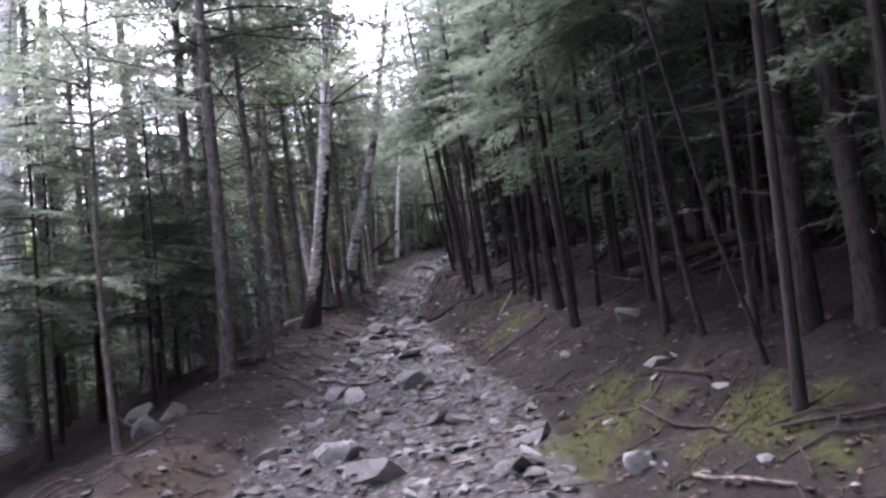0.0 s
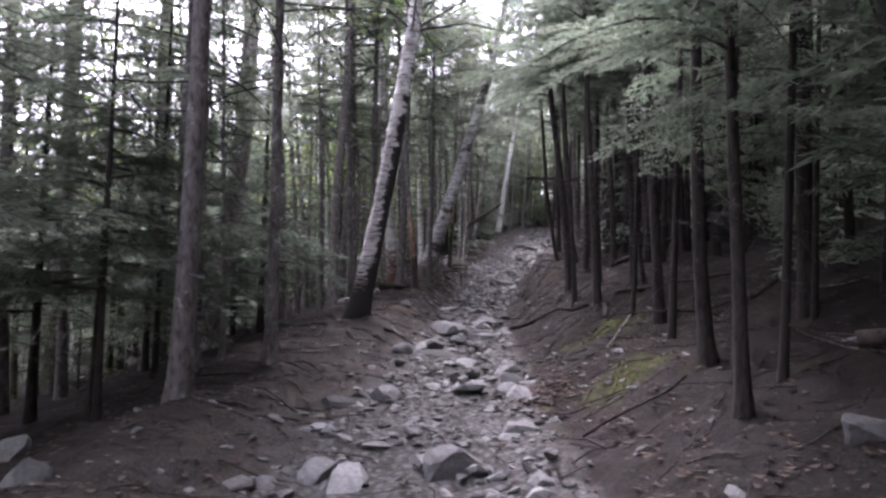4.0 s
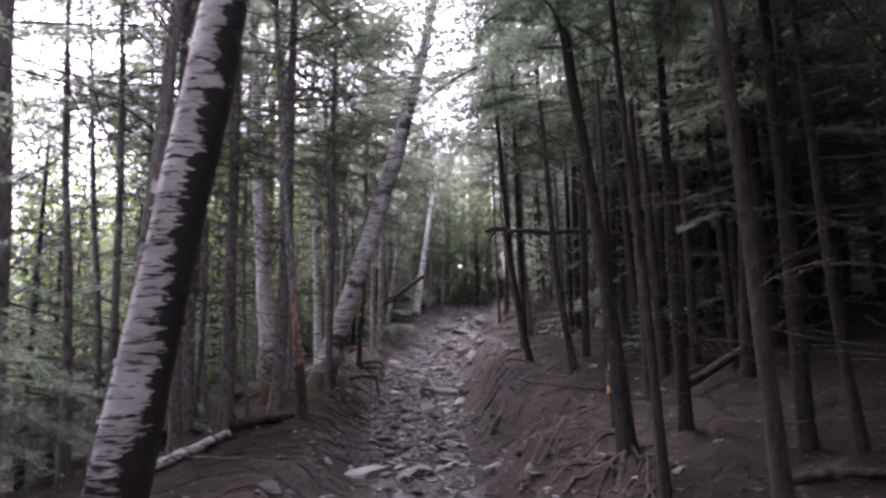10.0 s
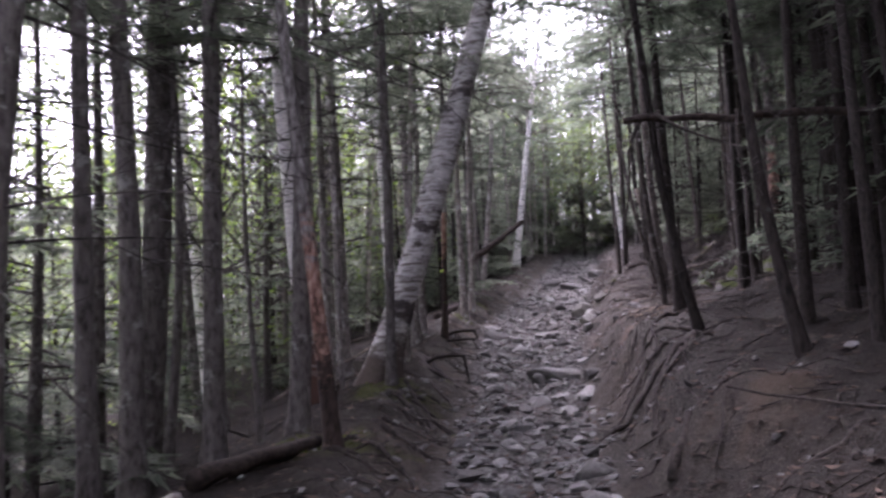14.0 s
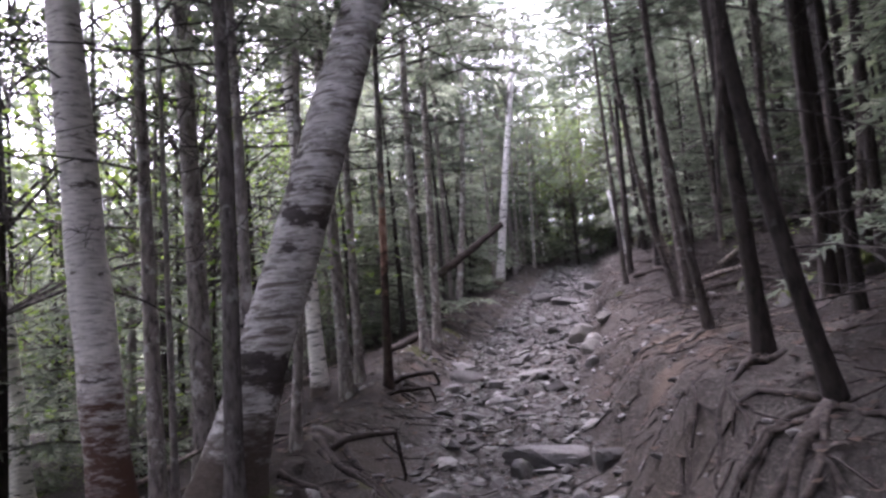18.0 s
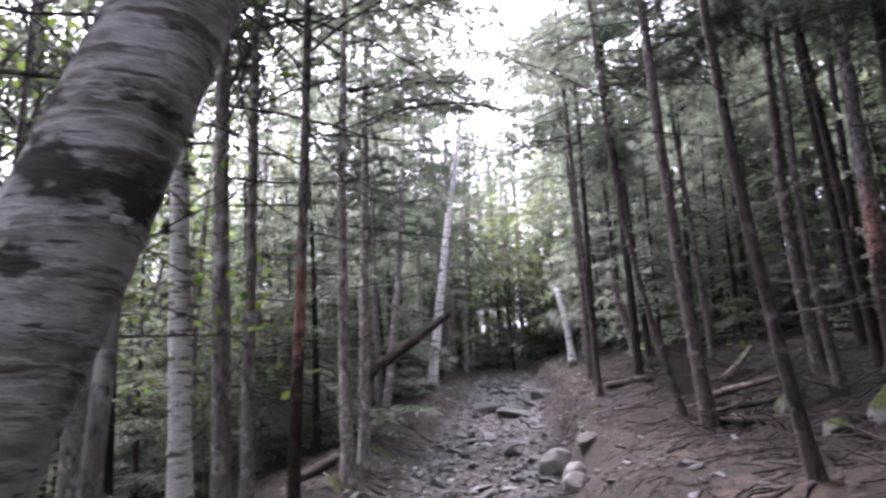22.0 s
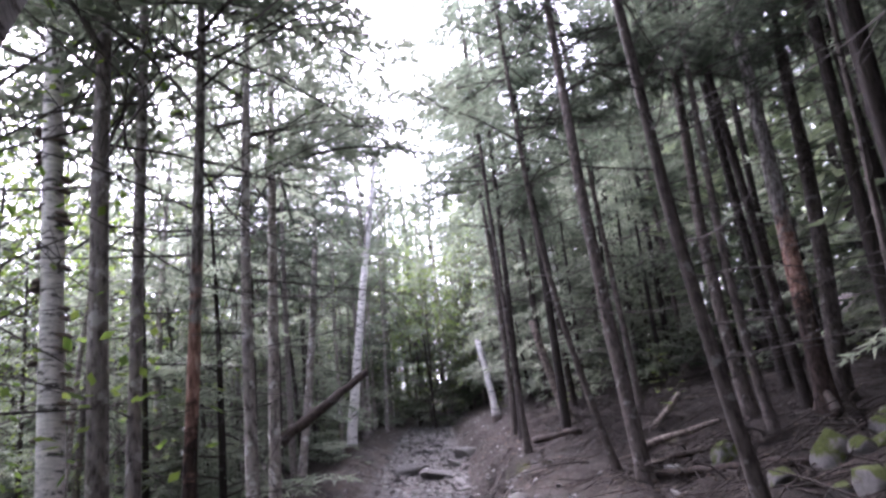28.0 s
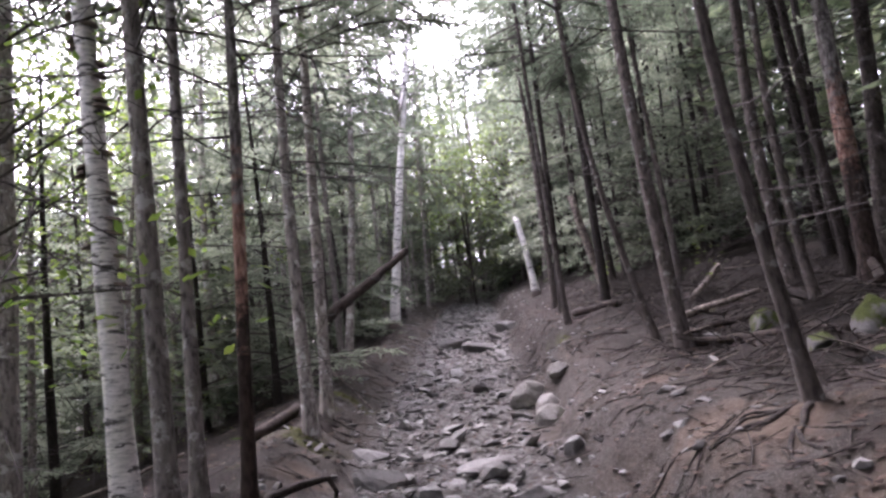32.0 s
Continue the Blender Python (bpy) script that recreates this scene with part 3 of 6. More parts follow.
def conifer_crown(name, low, high, reach, count, gap, tuft, droop, seed, material):
    """Boughs round an axis from low to high."""
    rng = random.Random(seed)
    v, f, wv, wf = [], [], [], []
    for i in range(count):
        s = (i + rng.random()) / count
        z = low + (high - low) * s
        ln = reach * (1 - 0.86 * s) * rng.uniform(0.65, 1.15)
        bough(v, f, wv, wf, (0, 0, z), rng.uniform(0, 2 * math.pi), ln, rng.uniform(0.0, 0.28), droop * rng.uniform(0.5, 1.4), rng, gap, tuft)
    return two_part_mesh(name, v, f, wv, wf, material, M_TWIG)


def single_bough(length, droop, seed, needles):
    rng = random.Random(seed)
    v, f, wv, wf = [], [], [], []
    bough(v, f, wv, wf, (0, 0, 0), 0.0, length, rng.uniform(0.05, 0.25), droop, rng, 0.058, 0.062)
    return mesh_of("bough", wv, wf, M_TWIG), mesh_of("needle_spray", v, f, needles)


def add_limb(v, f, p, a, ln, rng):
    d = Vector((math.cos(a), math.sin(a), rng.uniform(-0.38, 0.1)))
    arc = rng.uniform(-0.03, 0.22)
    pts = [Vector(p)]
    for _ in range(4):
        d = (d + Vector((rng.uniform(-0.09, 0.09), rng.uniform(-0.09, 0.09), arc + rng.uniform(-0.05, 0.05)))).normalized()
        pts.append(pts[-1] + d * (ln / 4))
    r = 0.003 + 0.0042 * ln
    tube(v, f, pts, [r, r * 0.8, r * 0.6, r * 0.45, r * 0.25], 3, cap=False)
    for _ in range(rng.randint(2, 6)):
        k = rng.randint(1, 3)
        b = a + rng.choice((-1, 1)) * rng.uniform(0.5, 1.2)
        e = Vector((math.cos(b), math.sin(b), rng.uniform(-0.3, 0.3))) * ln * rng.uniform(0.18, 0.42)
        q = pts[k].lerp(pts[k + 1], rng.random())
        tube(v, f, [q, q + e * 0.55 + Vector((0, 0, rng.uniform(-0.04, 0.04))), q + e], [r * 0.5, r * 0.38, r * 0.2], 3, cap=False)


def one_branch(length, seed):
    """A bare thin dead branch with side twigs."""
    rng = random.Random(seed)
    v, f = [], []
    add_limb(v, f, (0, 0, 0), 0.0, length, rng)
    return mesh_of("branch", v, f, M_TWIG)


def dead_limbs(low, high, count, reach, seed):
    """The thicket of dead twigs on the lower trunk of a far conifer."""
    rng = random.Random(seed)
    v, f = [], []
    for i in range(count):
        z = low + (high - low) * (i + rng.random()) / count
        add_limb(v, f, (0, 0, z), rng.uniform(0, 2 * math.pi), reach * rng.uniform(0.25, 1.0) * (0.6 + 0.6 * (z - low) / (high - low)), rng)
    return mesh_of("twig_tangle", v, f, M_TWIG)


def leaf_cloud(name, low, high, reach, clumps, per, size, seed, material):
    """Leaves in loose clumps on thin limbs."""
    rng = random.Random(seed)
    v, f, wv, wf = [], [], [], []
    for i in range(clumps):
        z = low + (high - low) * (i + rng.random()) / clumps
        a = rng.uniform(0, 2 * math.pi)
        s = (z - low) / (high - low)
        wide = reach * (0.35 + 0.65 * math.sin(math.pi * min(1, 0.2 + 0.8 * s))) * rng.uniform(0.25, 1.0)
        c = Vector((math.cos(a) * wide, math.sin(a) * wide, z))
        root = Vector((0, 0, max(low * 0.85, z - wide * 0.8)))
        tube(wv, wf, [root, root.lerp(c, 0.5) + Vector((0, 0, 0.12)), c], [0.02, 0.013, 0.005], 3, cap=False)
        blob = rng.uniform(0.3, 0.65)
        for _ in range(per):
            p = c + Vector((rng.gauss(0, blob), rng.gauss(0, blob), rng.gauss(0, blob * 0.55)))
            n1 = Vector((rng.uniform(-1, 1), rng.uniform(-1, 1), rng.uniform(-0.4, 0.4))).normalized() * size * rng.uniform(0.7, 1.3)
            n2 = n1.cross(Vector((rng.uniform(-0.5, 0.5), rng.uniform(-0.5, 0.5), 1))).normalized() * size * 0.34
            k = len(v)
            v += [tuple(p - n1 * 0.5), tuple(p + n2), tuple(p + n1 * 0.5), tuple(p - n2)]
            f.append((k, k + 1, k + 2, k + 3))
    return two_part_mesh(name, v, f, wv, wf, material, M_TWIG)


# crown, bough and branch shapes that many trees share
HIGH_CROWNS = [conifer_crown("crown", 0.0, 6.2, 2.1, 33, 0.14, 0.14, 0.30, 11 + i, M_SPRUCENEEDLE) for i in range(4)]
PALE_CROWNS = [conifer_crown("crown", 0.0, 6.2, 2.1, 30, 0.14, 0.14, 0.30, 21 + i, M_LITNEEDLE) for i in range(3)]
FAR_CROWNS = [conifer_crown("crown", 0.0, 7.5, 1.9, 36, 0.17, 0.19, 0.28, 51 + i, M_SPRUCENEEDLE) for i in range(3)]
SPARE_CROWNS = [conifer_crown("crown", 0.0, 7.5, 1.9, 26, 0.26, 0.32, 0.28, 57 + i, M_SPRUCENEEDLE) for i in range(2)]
YOUNG_CROWNS = [conifer_crown("crown", 0.0, 4.0, 1.35, 36, 0.13, 0.13, 0.3, 61 + i, M_LITNEEDLE) for i in range(3)]
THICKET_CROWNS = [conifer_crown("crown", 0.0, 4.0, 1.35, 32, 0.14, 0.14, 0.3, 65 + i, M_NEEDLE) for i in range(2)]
LEAF_CROWNS = [leaf_cloud("crown", 0.0, 5.5, 2.3, 38, 36, 0.085, 71 + i, M_LEAF) for i in range(3)]
BIRCH_CROWNS = [leaf_cloud("crown", 0.0, 5.0, 2.1, 40, 50, 0.075, 81 + i, M_BIRCHLEAF) for i in range(2)]
BOUGHS, PALE_BOUGHS = [[single_bough(ln, droop, 31 + i, needles) for i, (ln, droop) in enumerate(((0.5, 0.2), (0.7, 0.3), (0.9, 0.25), (1.1, 0.4), (1.3, 0.3), (1.5, 0.38), (1.7, 0.42), (1.9, 0.36)))] for needles in (M_NEEDLE, M_LITNEEDLE)]
BRANCHES = [one_branch(0.25 + 0.08 * i, 131 + i) for i in range(16)]
TWIG_SETS = [dead_limbs(0.9, 6.5, 18, 1.3, 91 + i) for i in range(4)]

KINDS = {
    "spruce": (M_SPRUCE, "dark scaly-barked spruce with bare dead lower twigs", "tree"),
    "fir": (M_SHADEBARK, "young dark fir with green drooping boughs over the bank", "tree"),
    "sapling": (M_SPRUCE, "thin dark spruce pole standing among larger trunks", "tree"),
    "birch": (M_BIRCH, "pale paper birch with dark horizontal marks", "tree"),
    "birchw": (M_BIRCH, "white paper birch with peeling bark and dark bands", "tree"),
    "birchy": (M_GREY, "grey-brown lichened trunk with blotched bark", "tree"),
    "red": (M_RED, "slim conifer with rusty red flaking bark", "tree"),
    "stub": (M_BIRCH, "short broken white birch snag leaning over the bank", "snag"),
    "deadstub": (M_DEADWOOD, "grey barkless dead snag with a broken top", "snag"),
}


def tree(kind, x, y, r, lean, bow, seen, lean_y=0.0, bow_y=0.0, tall=None, low=None, bark_as=None):
    """A tree at (x, y): radius, lean and bow of its trunk, straight above the height seen."""
    rng = random.Random(int(x * 977 + y * 1313))
    material, label, category = KINDS[kind]
    ob = new({"stub": "snag", "deadstub": "snag"}.get(kind, kind if kind in ("fir", "spruce") else "birch_tree" if kind in ("birch", "birchw") else "spruce"))
    ob.location = (x, y, ground_z(x, y))
    tagged(ob, label, category, "trees along the trail")
    h = {"sapling": 5.5 + 30 * r, "stub": seen, "deadstub": seen, "fir": 6.0 + 18 * r}.get(kind, (8.8 if y > 16 else 7.5) + 25 * r)
    h = tall or h
    bow = max(-0.03, min(0.03, bow))

    def path(z):
        q = min(max(z, 0), seen)
        up = z - q
        return (lean * q + bow * q * q + (lean + 2 * bow * q) * up * (0.6 if seen < 4 else 1.0), lean_y * q + bow_y * q * q + (lean_y + 2 * bow_y * q) * up * 0.6)

    v, f = trunk_verts(path, r, h, 16 if r > 0.07 else 10, rng, taper=0.35 if kind in ("stub", "deadstub") else 0.8)
    # Bark by side: right trunks carry painted shade, left ones brighter light and lichen.
    child("trunk", mesh_of("trunk", v, f, bark_as or (M_GREY if kind in ("spruce", "sapling") and x < -2 and y > 23 else M_PALESPRUCE if kind in ("spruce", "sapling") and x < 0 else M_SHADEBARK if kind in ("spruce", "sapling") and x > 0 and y < 25 else M_BROWNSPRUCE if kind in ("spruce", "sapling") and x > 0 else material), True), ob)
    if kind in ("stub", "deadstub"):
        return ob
    thin = kind in ("sapling", "fir")
    if kind in ("spruce", "sapling", "red", "birchy", "fir"):
        count = (30 if y > 12 and x > 0 else 14) if thin else 40 if 26 < y < 33 and x > 0 else 34 if y < 33 else 14
        for i in range(count):
            z = 0.5 + ((0.62 if x > 0 and y > 26 else 0.52) * h - 0.5) * (i + rng.random()) / count
            cx, cy = path(z)
            size = (0.85 if thin else 1.4 if x < 0 else 1.1) * (0.7 + 0.45 * z / 4)
            turn, pick = rng.uniform(0, 360), rng.randrange(len(BRANCHES))
            tip = x + cx + math.cos(radians(turn)) * size * (0.3 + 0.08 * pick)
            if trail_left(y) + 0.1 < tip < trail_right(y) + 0.2 and z < 3.2 and y < 26:
                continue
            if 18 < y < 27.5 and x < 0 and z < (2.3 if x > -3.3 else 1.6 if x > -4.4 else 1.2):
                continue
            child("branch", BRANCHES[pick], ob, Matrix.Translation((cx, cy, z)) @ pose(0, 0, 0, rng.uniform(0, 360), rng.uniform(-12, 14), turn) @ Matrix.Scale(size, 4))
    if kind == "fir":
        low = low or (rng.uniform(2.5, 3.0) if y < 7.6 and x > 0 else rng.uniform(1.35, 1.6) if y < 7.6 else rng.uniform(1.5, 2.0) if y < 12.0 else rng.uniform(3.0, 3.8))
        count = 34
        for i in range(count):
            s = (i + rng.random()) / count
            z = low + (h - 0.2 - low) * s
            cx, cy = path(z)
            want = 1.75 * (1 - 0.85 * s) * rng.uniform(0.65, 1.1)
            k = min(range(8), key=lambda j: abs(0.5 + 0.2 * j - want))
            turn = rng.uniform(0, 360)
            if x + cx + math.cos(radians(turn)) * want < trail_right(y) + (0.5 if y < 8 else 0.1) and ob.location.z + z < trail_z(y) + (3.3 if y < 8 else 2.2) and x > 0:
                continue
            # Paler sprays paint in stronger light on the left and one right stretch.
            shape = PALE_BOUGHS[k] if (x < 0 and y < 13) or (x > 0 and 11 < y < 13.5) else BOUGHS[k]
            arm = child("bough", shape[0], ob, Matrix.Translation((cx, cy, z)) @ pose(0, 0, 0, rng.uniform(-15, 15), rng.uniform(-8, 8), turn))
            child("needle_spray", shape[1], arm)
        return ob
    low = low or (0.43 if x > 0 and y > 26 else 0.34 if x > 0 and y > 20 else 0.40 if x < 0 and y > 26 else 0.52 if x < 0 and y > 16 else 0.42) * h
    sx, sy = path(low)
    # Left crowns before y 36 take the needle copy with light painted in.
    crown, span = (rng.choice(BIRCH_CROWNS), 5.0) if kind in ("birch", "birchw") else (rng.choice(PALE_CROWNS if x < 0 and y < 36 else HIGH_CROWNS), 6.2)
    wide = (0.65 if x < 0 and y < 24 else 0.8) if kind == "sapling" else 1.1 if -3.4 < x < 0 and 8 < y < 22 else 0.85 if x < 0 and y < 24 else 1.1 if x < 0 and y < 36 else 1.0
    skew = Matrix(((1, 0, lean * 0.6, 0), (0, 1, 0, 0), (0, 0, 1, 0), (0, 0, 0, 1)))
    child("crown", crown, ob, Matrix.Translation((sx, sy, low)) @ skew @ pose(0, 0, 0, 0, 0, rng.uniform(0, 360)) @ Matrix.Diagonal((wide, wide, (h - low + 0.3) / span, 1)))
    return ob


def bark_flaps(ob, path, r0, h, low, high, count, material, seed):
    """Curled strips of loose bark round a birch trunk, each one a part."""
    rng = random.Random(seed)
    for _ in range(count):
        z = rng.uniform(low, high)
        cx, cy = path(z)
        r = r0 * (1 - 0.8 * z / h) * 1.03
        a0, span, tall = rng.uniform(0, 2 * math.pi), rng.uniform(0.25, 1.1), rng.uniform(0.008, 0.035)
        v, f = [], []
        for i in range(6):
            a = a0 + span * i / 5
            k = r + 0.004 + 0.10 * r * rng.uniform(0.5, 1.5) * (i / 5) ** 2
            for dz in (-tall * (0.5 + 0.3 * rng.random()), tall * (0.5 + 0.3 * rng.random())):
                v.append((cx + math.cos(a) * k, cy + math.sin(a) * k, z + dz))
        for i in range(5):
            f.append((2 * i, 2 * i + 2, 2 * i + 3, 2 * i + 1))
        child("bark_flap", mesh_of("bark_flap", v, f, material), ob)


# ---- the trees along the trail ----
birch_one = tree("birchw", -2.35, 13.98, 0.145, 0.255, -0.021, 4.0, -0.225, 0.051, 9.5, bark_as=M_DARKSIDEBIRCH)
birch_two = tree("birchw", -2.90, 23.03, 0.188, 0.362, -0.0155, 6.0, 0.0, 0.036, 12.0, bark_as=M_OLDBIRCH)
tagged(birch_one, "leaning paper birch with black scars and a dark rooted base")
tagged(birch_two, "thick leaning birch with ragged banded bark over the trail")
bark_flaps(birch_one, lambda z: (0.255 * z - 0.021 * z * z, -0.225 * z + 0.051 * z * z), 0.145, 9.5, 0.7, 4.5, 50, M_DARKSIDEBIRCH, 1)
bark_flaps(birch_two, lambda z: (0.362 * z - 0.0155 * z * z, 0.036 * z * z), 0.188, 12.0, 0.4, 5.5, 130, M_OLDBIRCH, 2)
# low firs at the foot of the slope
tree("fir", -3.75, 9.9, 0.03, 0.02, 0.0, 3.0, tall=3.6, low=1.15)
tree("fir", -4.5, 12.2, 0.04, 0.0, 0.0, 3.0, tall=4.5, low=0.6)
tree("fir", -5.2, 8.8, 0.04, 0.0, 0.0, 3.0, tall=5.0, low=1.3)
tree("fir", -4.9, 15.2, 0.04, 0.0, 0.0, 3.0, tall=4.2, low=0.6)
for fx, fy, ft, fl in ((-3.45, 9.5, 4.6, 1.5), (-4.3, 8.3, 5.0, 1.5), (-3.9, 11.3, 5.2, 1.1), (-4.8, 9.6, 5.6, 1.2), (-4.4, 13.4, 4.4, 0.8)):
    tree("fir", fx, fy, 0.032, 0.0, 0.0, 3.0, tall=ft, low=fl)
tree("fir", 1.5, 8.8, 0.05, -0.03, 0.0, 3.0, tall=7.0, low=1.9)
tree("fir", 1.5, 12.4, 0.06, -0.05, 0.0, 3.0, tall=7.5, low=2.7)
tree("fir", 3.2, 12.6, 0.06, 0.0, 0.0, 3.0, tall=7.0, low=1.0)
for fx, fy, ft, fl in ((-4.6, 10.3, 4.0, 1.0), (-6.2, 12.6, 5.0, 0.6), (-4.0, 14.6, 4.0, 0.8), (-5.6, 17.0, 5.0, 0.7), (-6.4, 9.2, 4.4, 1.0), (-5.0, 6.9, 4.0, 1.0), (-6.0, 20.0, 5.0, 0.6), (-6.6, 15.0, 5.4, 0.8), (-5.9, 22.9, 5.0, 0.6)):
    tree("fir", fx, fy, 0.05, 0.0, 0.0, 3.0, tall=ft, low=fl)
tree("fir", 3.4, 7.8, 0.06, 0.0, 0.0, 3.0, tall=7.0, low=1.2)
tree("birch", -5.98, 10.55, 0.193, 0.046, 0.0019, 6.1)
tree("spruce", -6.77, 13.87, 0.162, -0.002, 0.0007, 7.8)
tree("sapling", -2.93, 6.80, 0.028, -0.055, 0.0185, 2.6)
tree("spruce", -5.19, 13.76, 0.145, -0.013, -0.0002, 6.5)
tree("birchy", -4.21, 13.24, 0.155, 0.193, -0.0209, 6.6)
tree("fir", 1.57, 10.22, 0.066, -0.099, 0.0391, 1.5)
tree("fir", 2.13, 7.31, 0.035, -0.117, 0.0402, 3.0)
tree("fir", 2.12, 6.35, 0.026, -0.142, 0.0345, 1.7)
tree("fir", 2.08, 5.08, 0.018, -0.194, -0.0500, 0.9)
tree("spruce", 2.83, 5.05, 0.087, 0.003, -0.0086, 2.2)
tree("spruce", 4.05, 10.07, 0.078, 0.014, -0.0174, 3.1)
tree("spruce", -2.56, 9.14, 0.088, 0.031, -0.0058, 2.3)
tree("spruce", -3.16, 10.61, 0.085, -0.139, 0.0355, 2.8)
tree("spruce", -2.49, 10.90, 0.066, 0.016, -0.0107, 1.8)
tree("spruce", -5.15, 11.61, 0.062, -0.056, 0.0040, 3.8)
tree("spruce", -5.51, 11.08, 0.090, -0.041, 0.0009, 2.4)
tree("sapling", -4.18, 12.67, 0.032, -0.038, -0.0179, 2.2)
tree("sapling", -3.04, 11.03, 0.028, -0.004, -0.0172, 1.9)
tree("sapling", -4.65, 18.34, 0.063, -0.035, -0.0112, 3.3)
tree("sapling", -4.90, 20.82, 0.065, -0.006, -0.0030, 4.7)
tree("spruce", -4.38, 20.61, 0.137, 0.093, -0.0147, 4.9)
tree("spruce", -4.37, 16.44, 0.126, -0.001, -0.0111, 3.9)
tree("sapling", -4.89, 19.52, 0.054, 0.002, -0.0254, 2.9)
tree("sapling", -4.17, 18.22, 0.052, -0.004, -0.0058, 4.3)
tree("fir", 0.65, 16.40, 0.068, -0.069, -0.0133, 3.1)
tree("fir", 0.68, 15.52, 0.037, -0.029, -0.0120, 2.5)
tree("fir", 0.94, 14.27, 0.051, -0.051, -0.0023, 2.7)
tree("fir", 1.10, 16.36, 0.050, -0.032, 0.0074, 1.9)
tree("birchw", 3.17, 19.56, 0.084, -0.024, 0.0038, 3.5)
tree("spruce", 3.21, 18.83, 0.114, -0.004, -0.0020, 3.3)
tree("fir", 1.62, 14.78, 0.033, -0.130, 0.0500, 1.1)
tree("sapling", 1.67, 14.02, 0.023, 0.034, -0.0500, 1.1)
tree("spruce", -3.85, 18.15, 0.105, -0.069, 0.0260, 3.1)
tree("spruce", -3.69, 18.80, 0.067, -0.044, 0.0014, 3.3)
tree("spruce", -3.85, 19.55, 0.088, -0.000, -0.0122, 3.5)
tree("sapling", -9.11, 31.47, 0.148, -0.125, -0.0038, 8.5)
tree("sapling", -4.11, 20.53, 0.044, 0.113, -0.0327, 3.5)
tree("spruce", -3.59, 20.30, 0.089, -0.002, -0.0015, 3.6)
tree("sapling", -3.49, 21.04, 0.028, -0.103, 0.0172, 3.0)
tree("spruce", -3.05, 20.74, 0.089, 0.045, -0.006, 3.5)
tree("red", -2.56, 20.09, 0.062, -0.095, -0.004, 3.0, bark_as=M_PEELING)
tree("spruce", -5.27, 29.23, 0.138, 0.000, 0.0005, 5.2)
tree("sapling", -2.81, 23.30, 0.047, 0.032, -0.0103, 4.0)
tree("sapling", -4.77, 34.52, 0.083, -0.037, 0.0086, 7.0)
tree("fir", 0.92, 20.45, 0.051, -0.191, 0.0406, 1.4)
tree("spruce", -5.48, 24.00, 0.065, -0.099, 0.0050, 5.1)
tree("sapling", -4.69, 23.00, 0.045, -0.099, 0.0113, 3.6)
tree("birchw", -6.00, 25.50, 0.118, -0.10, -0.004, 3.6)
tree("birchy", -3.65, 23.15, 0.150, -0.105, 0.0036, 4.1, bark_as=M_RUSTBIRCH)
tree("spruce", -3.63, 23.65, 0.058, -0.02, 0.0, 4.1)
tree("sapling", -3.45, 23.55, 0.026, -0.01, 0.0, 4.1)
tree("spruce", -6.16, 29.65, 0.090, -0.000, -0.0026, 7.2)
tree("birchy", -3.71, 24.60, 0.098, -0.007, -0.0047, 5.7)
tree("spruce", -2.67, 22.70, 0.055, 0.029, -0.0063, 3.5)
tree("spruce", 0.61, 23.81, 0.060, -0.030, 0.0004, 2.7)
tree("spruce", 0.55, 22.41, 0.049, -0.221, 0.0500, 1.6)
tree("spruce", -2.76, 24.09, 0.040, 0.077, -0.0036, 1.1)
tree("birchw", -3.67, 27.78, 0.103, -0.034, -0.0033, 3.9)
tree("spruce", -3.16, 27.16, 0.077, -0.030, 0.0010, 3.5)
tree("spruce", -3.14, 27.74, 0.058, -0.005, 0.0009, 3.6)
tree("red", -2.71, 27.37, 0.053, 0.033, -0.0012, 3.5, bark_as=M_HIGHPEELING)
tree("spruce", -2.62, 29.82, 0.068, -0.039, 0.0078, 4.4)
tree("spruce", -2.60, 31.04, 0.072, 0.015, 0.0011, 4.8)
tree("birchy", -2.88, 37.07, 0.082, 0.144, -0.0088, 6.7)
tree("birchw", -2.07, 42.08, 0.132, 0.130, 0.0023, 5.3)
tree("stub", 1.92, 43.36, 0.102, -0.065, -0.0290, 2.5)
tree("spruce", 1.44, 38.10, 0.066, 0.021, -0.0071, 5.1)
tree("spruce", 0.85, 33.93, 0.049, -0.038, 0.0023, 3.8)
tree("deadstub", 2.04, 35.85, 0.092, -0.282, 0.0471, 2.0)
tree("spruce", 1.32, 31.07, 0.046, -0.266, 0.0456, 3.8)
tree("spruce", 1.40, 30.39, 0.085, -0.082, 0.0096, 3.8)
tree("spruce", 2.92, 34.52, 0.060, -0.031, -0.0017, 3.3)
tree("spruce", 0.86, 26.71, 0.050, -0.147, 0.0195, 2.3)
tree("spruce", 3.21, 31.36, 0.090, -0.124, 0.0363, 3.5)
tree("spruce", 2.80, 30.14, 0.054, -0.114, 0.0359, 3.0)
tree("sapling", 5.36, 38.21, 0.068, 0.058, -0.0131, 2.8)
tree("red", 3.68, 30.47, 0.117, -0.004, 0.0071, 2.9, bark_as=M_HIGHPEELING)
tree("spruce", 4.21, 31.03, 0.120, 0.160, -0.0120, 2.8)
tree("birchw", 4.63, 45.28, 0.113, -0.003, 0.0046, 5.5)
tree("spruce", 5.13, 28.42, 0.137, 0.042, 0.0045, 4.7)
tree("spruce", 2.45, 27.29, 0.035, 0.023, 0.0152, 2.6)
tree("spruce", 5.57, 30.36, 0.046, 0.128, -0.0118, 4.6)


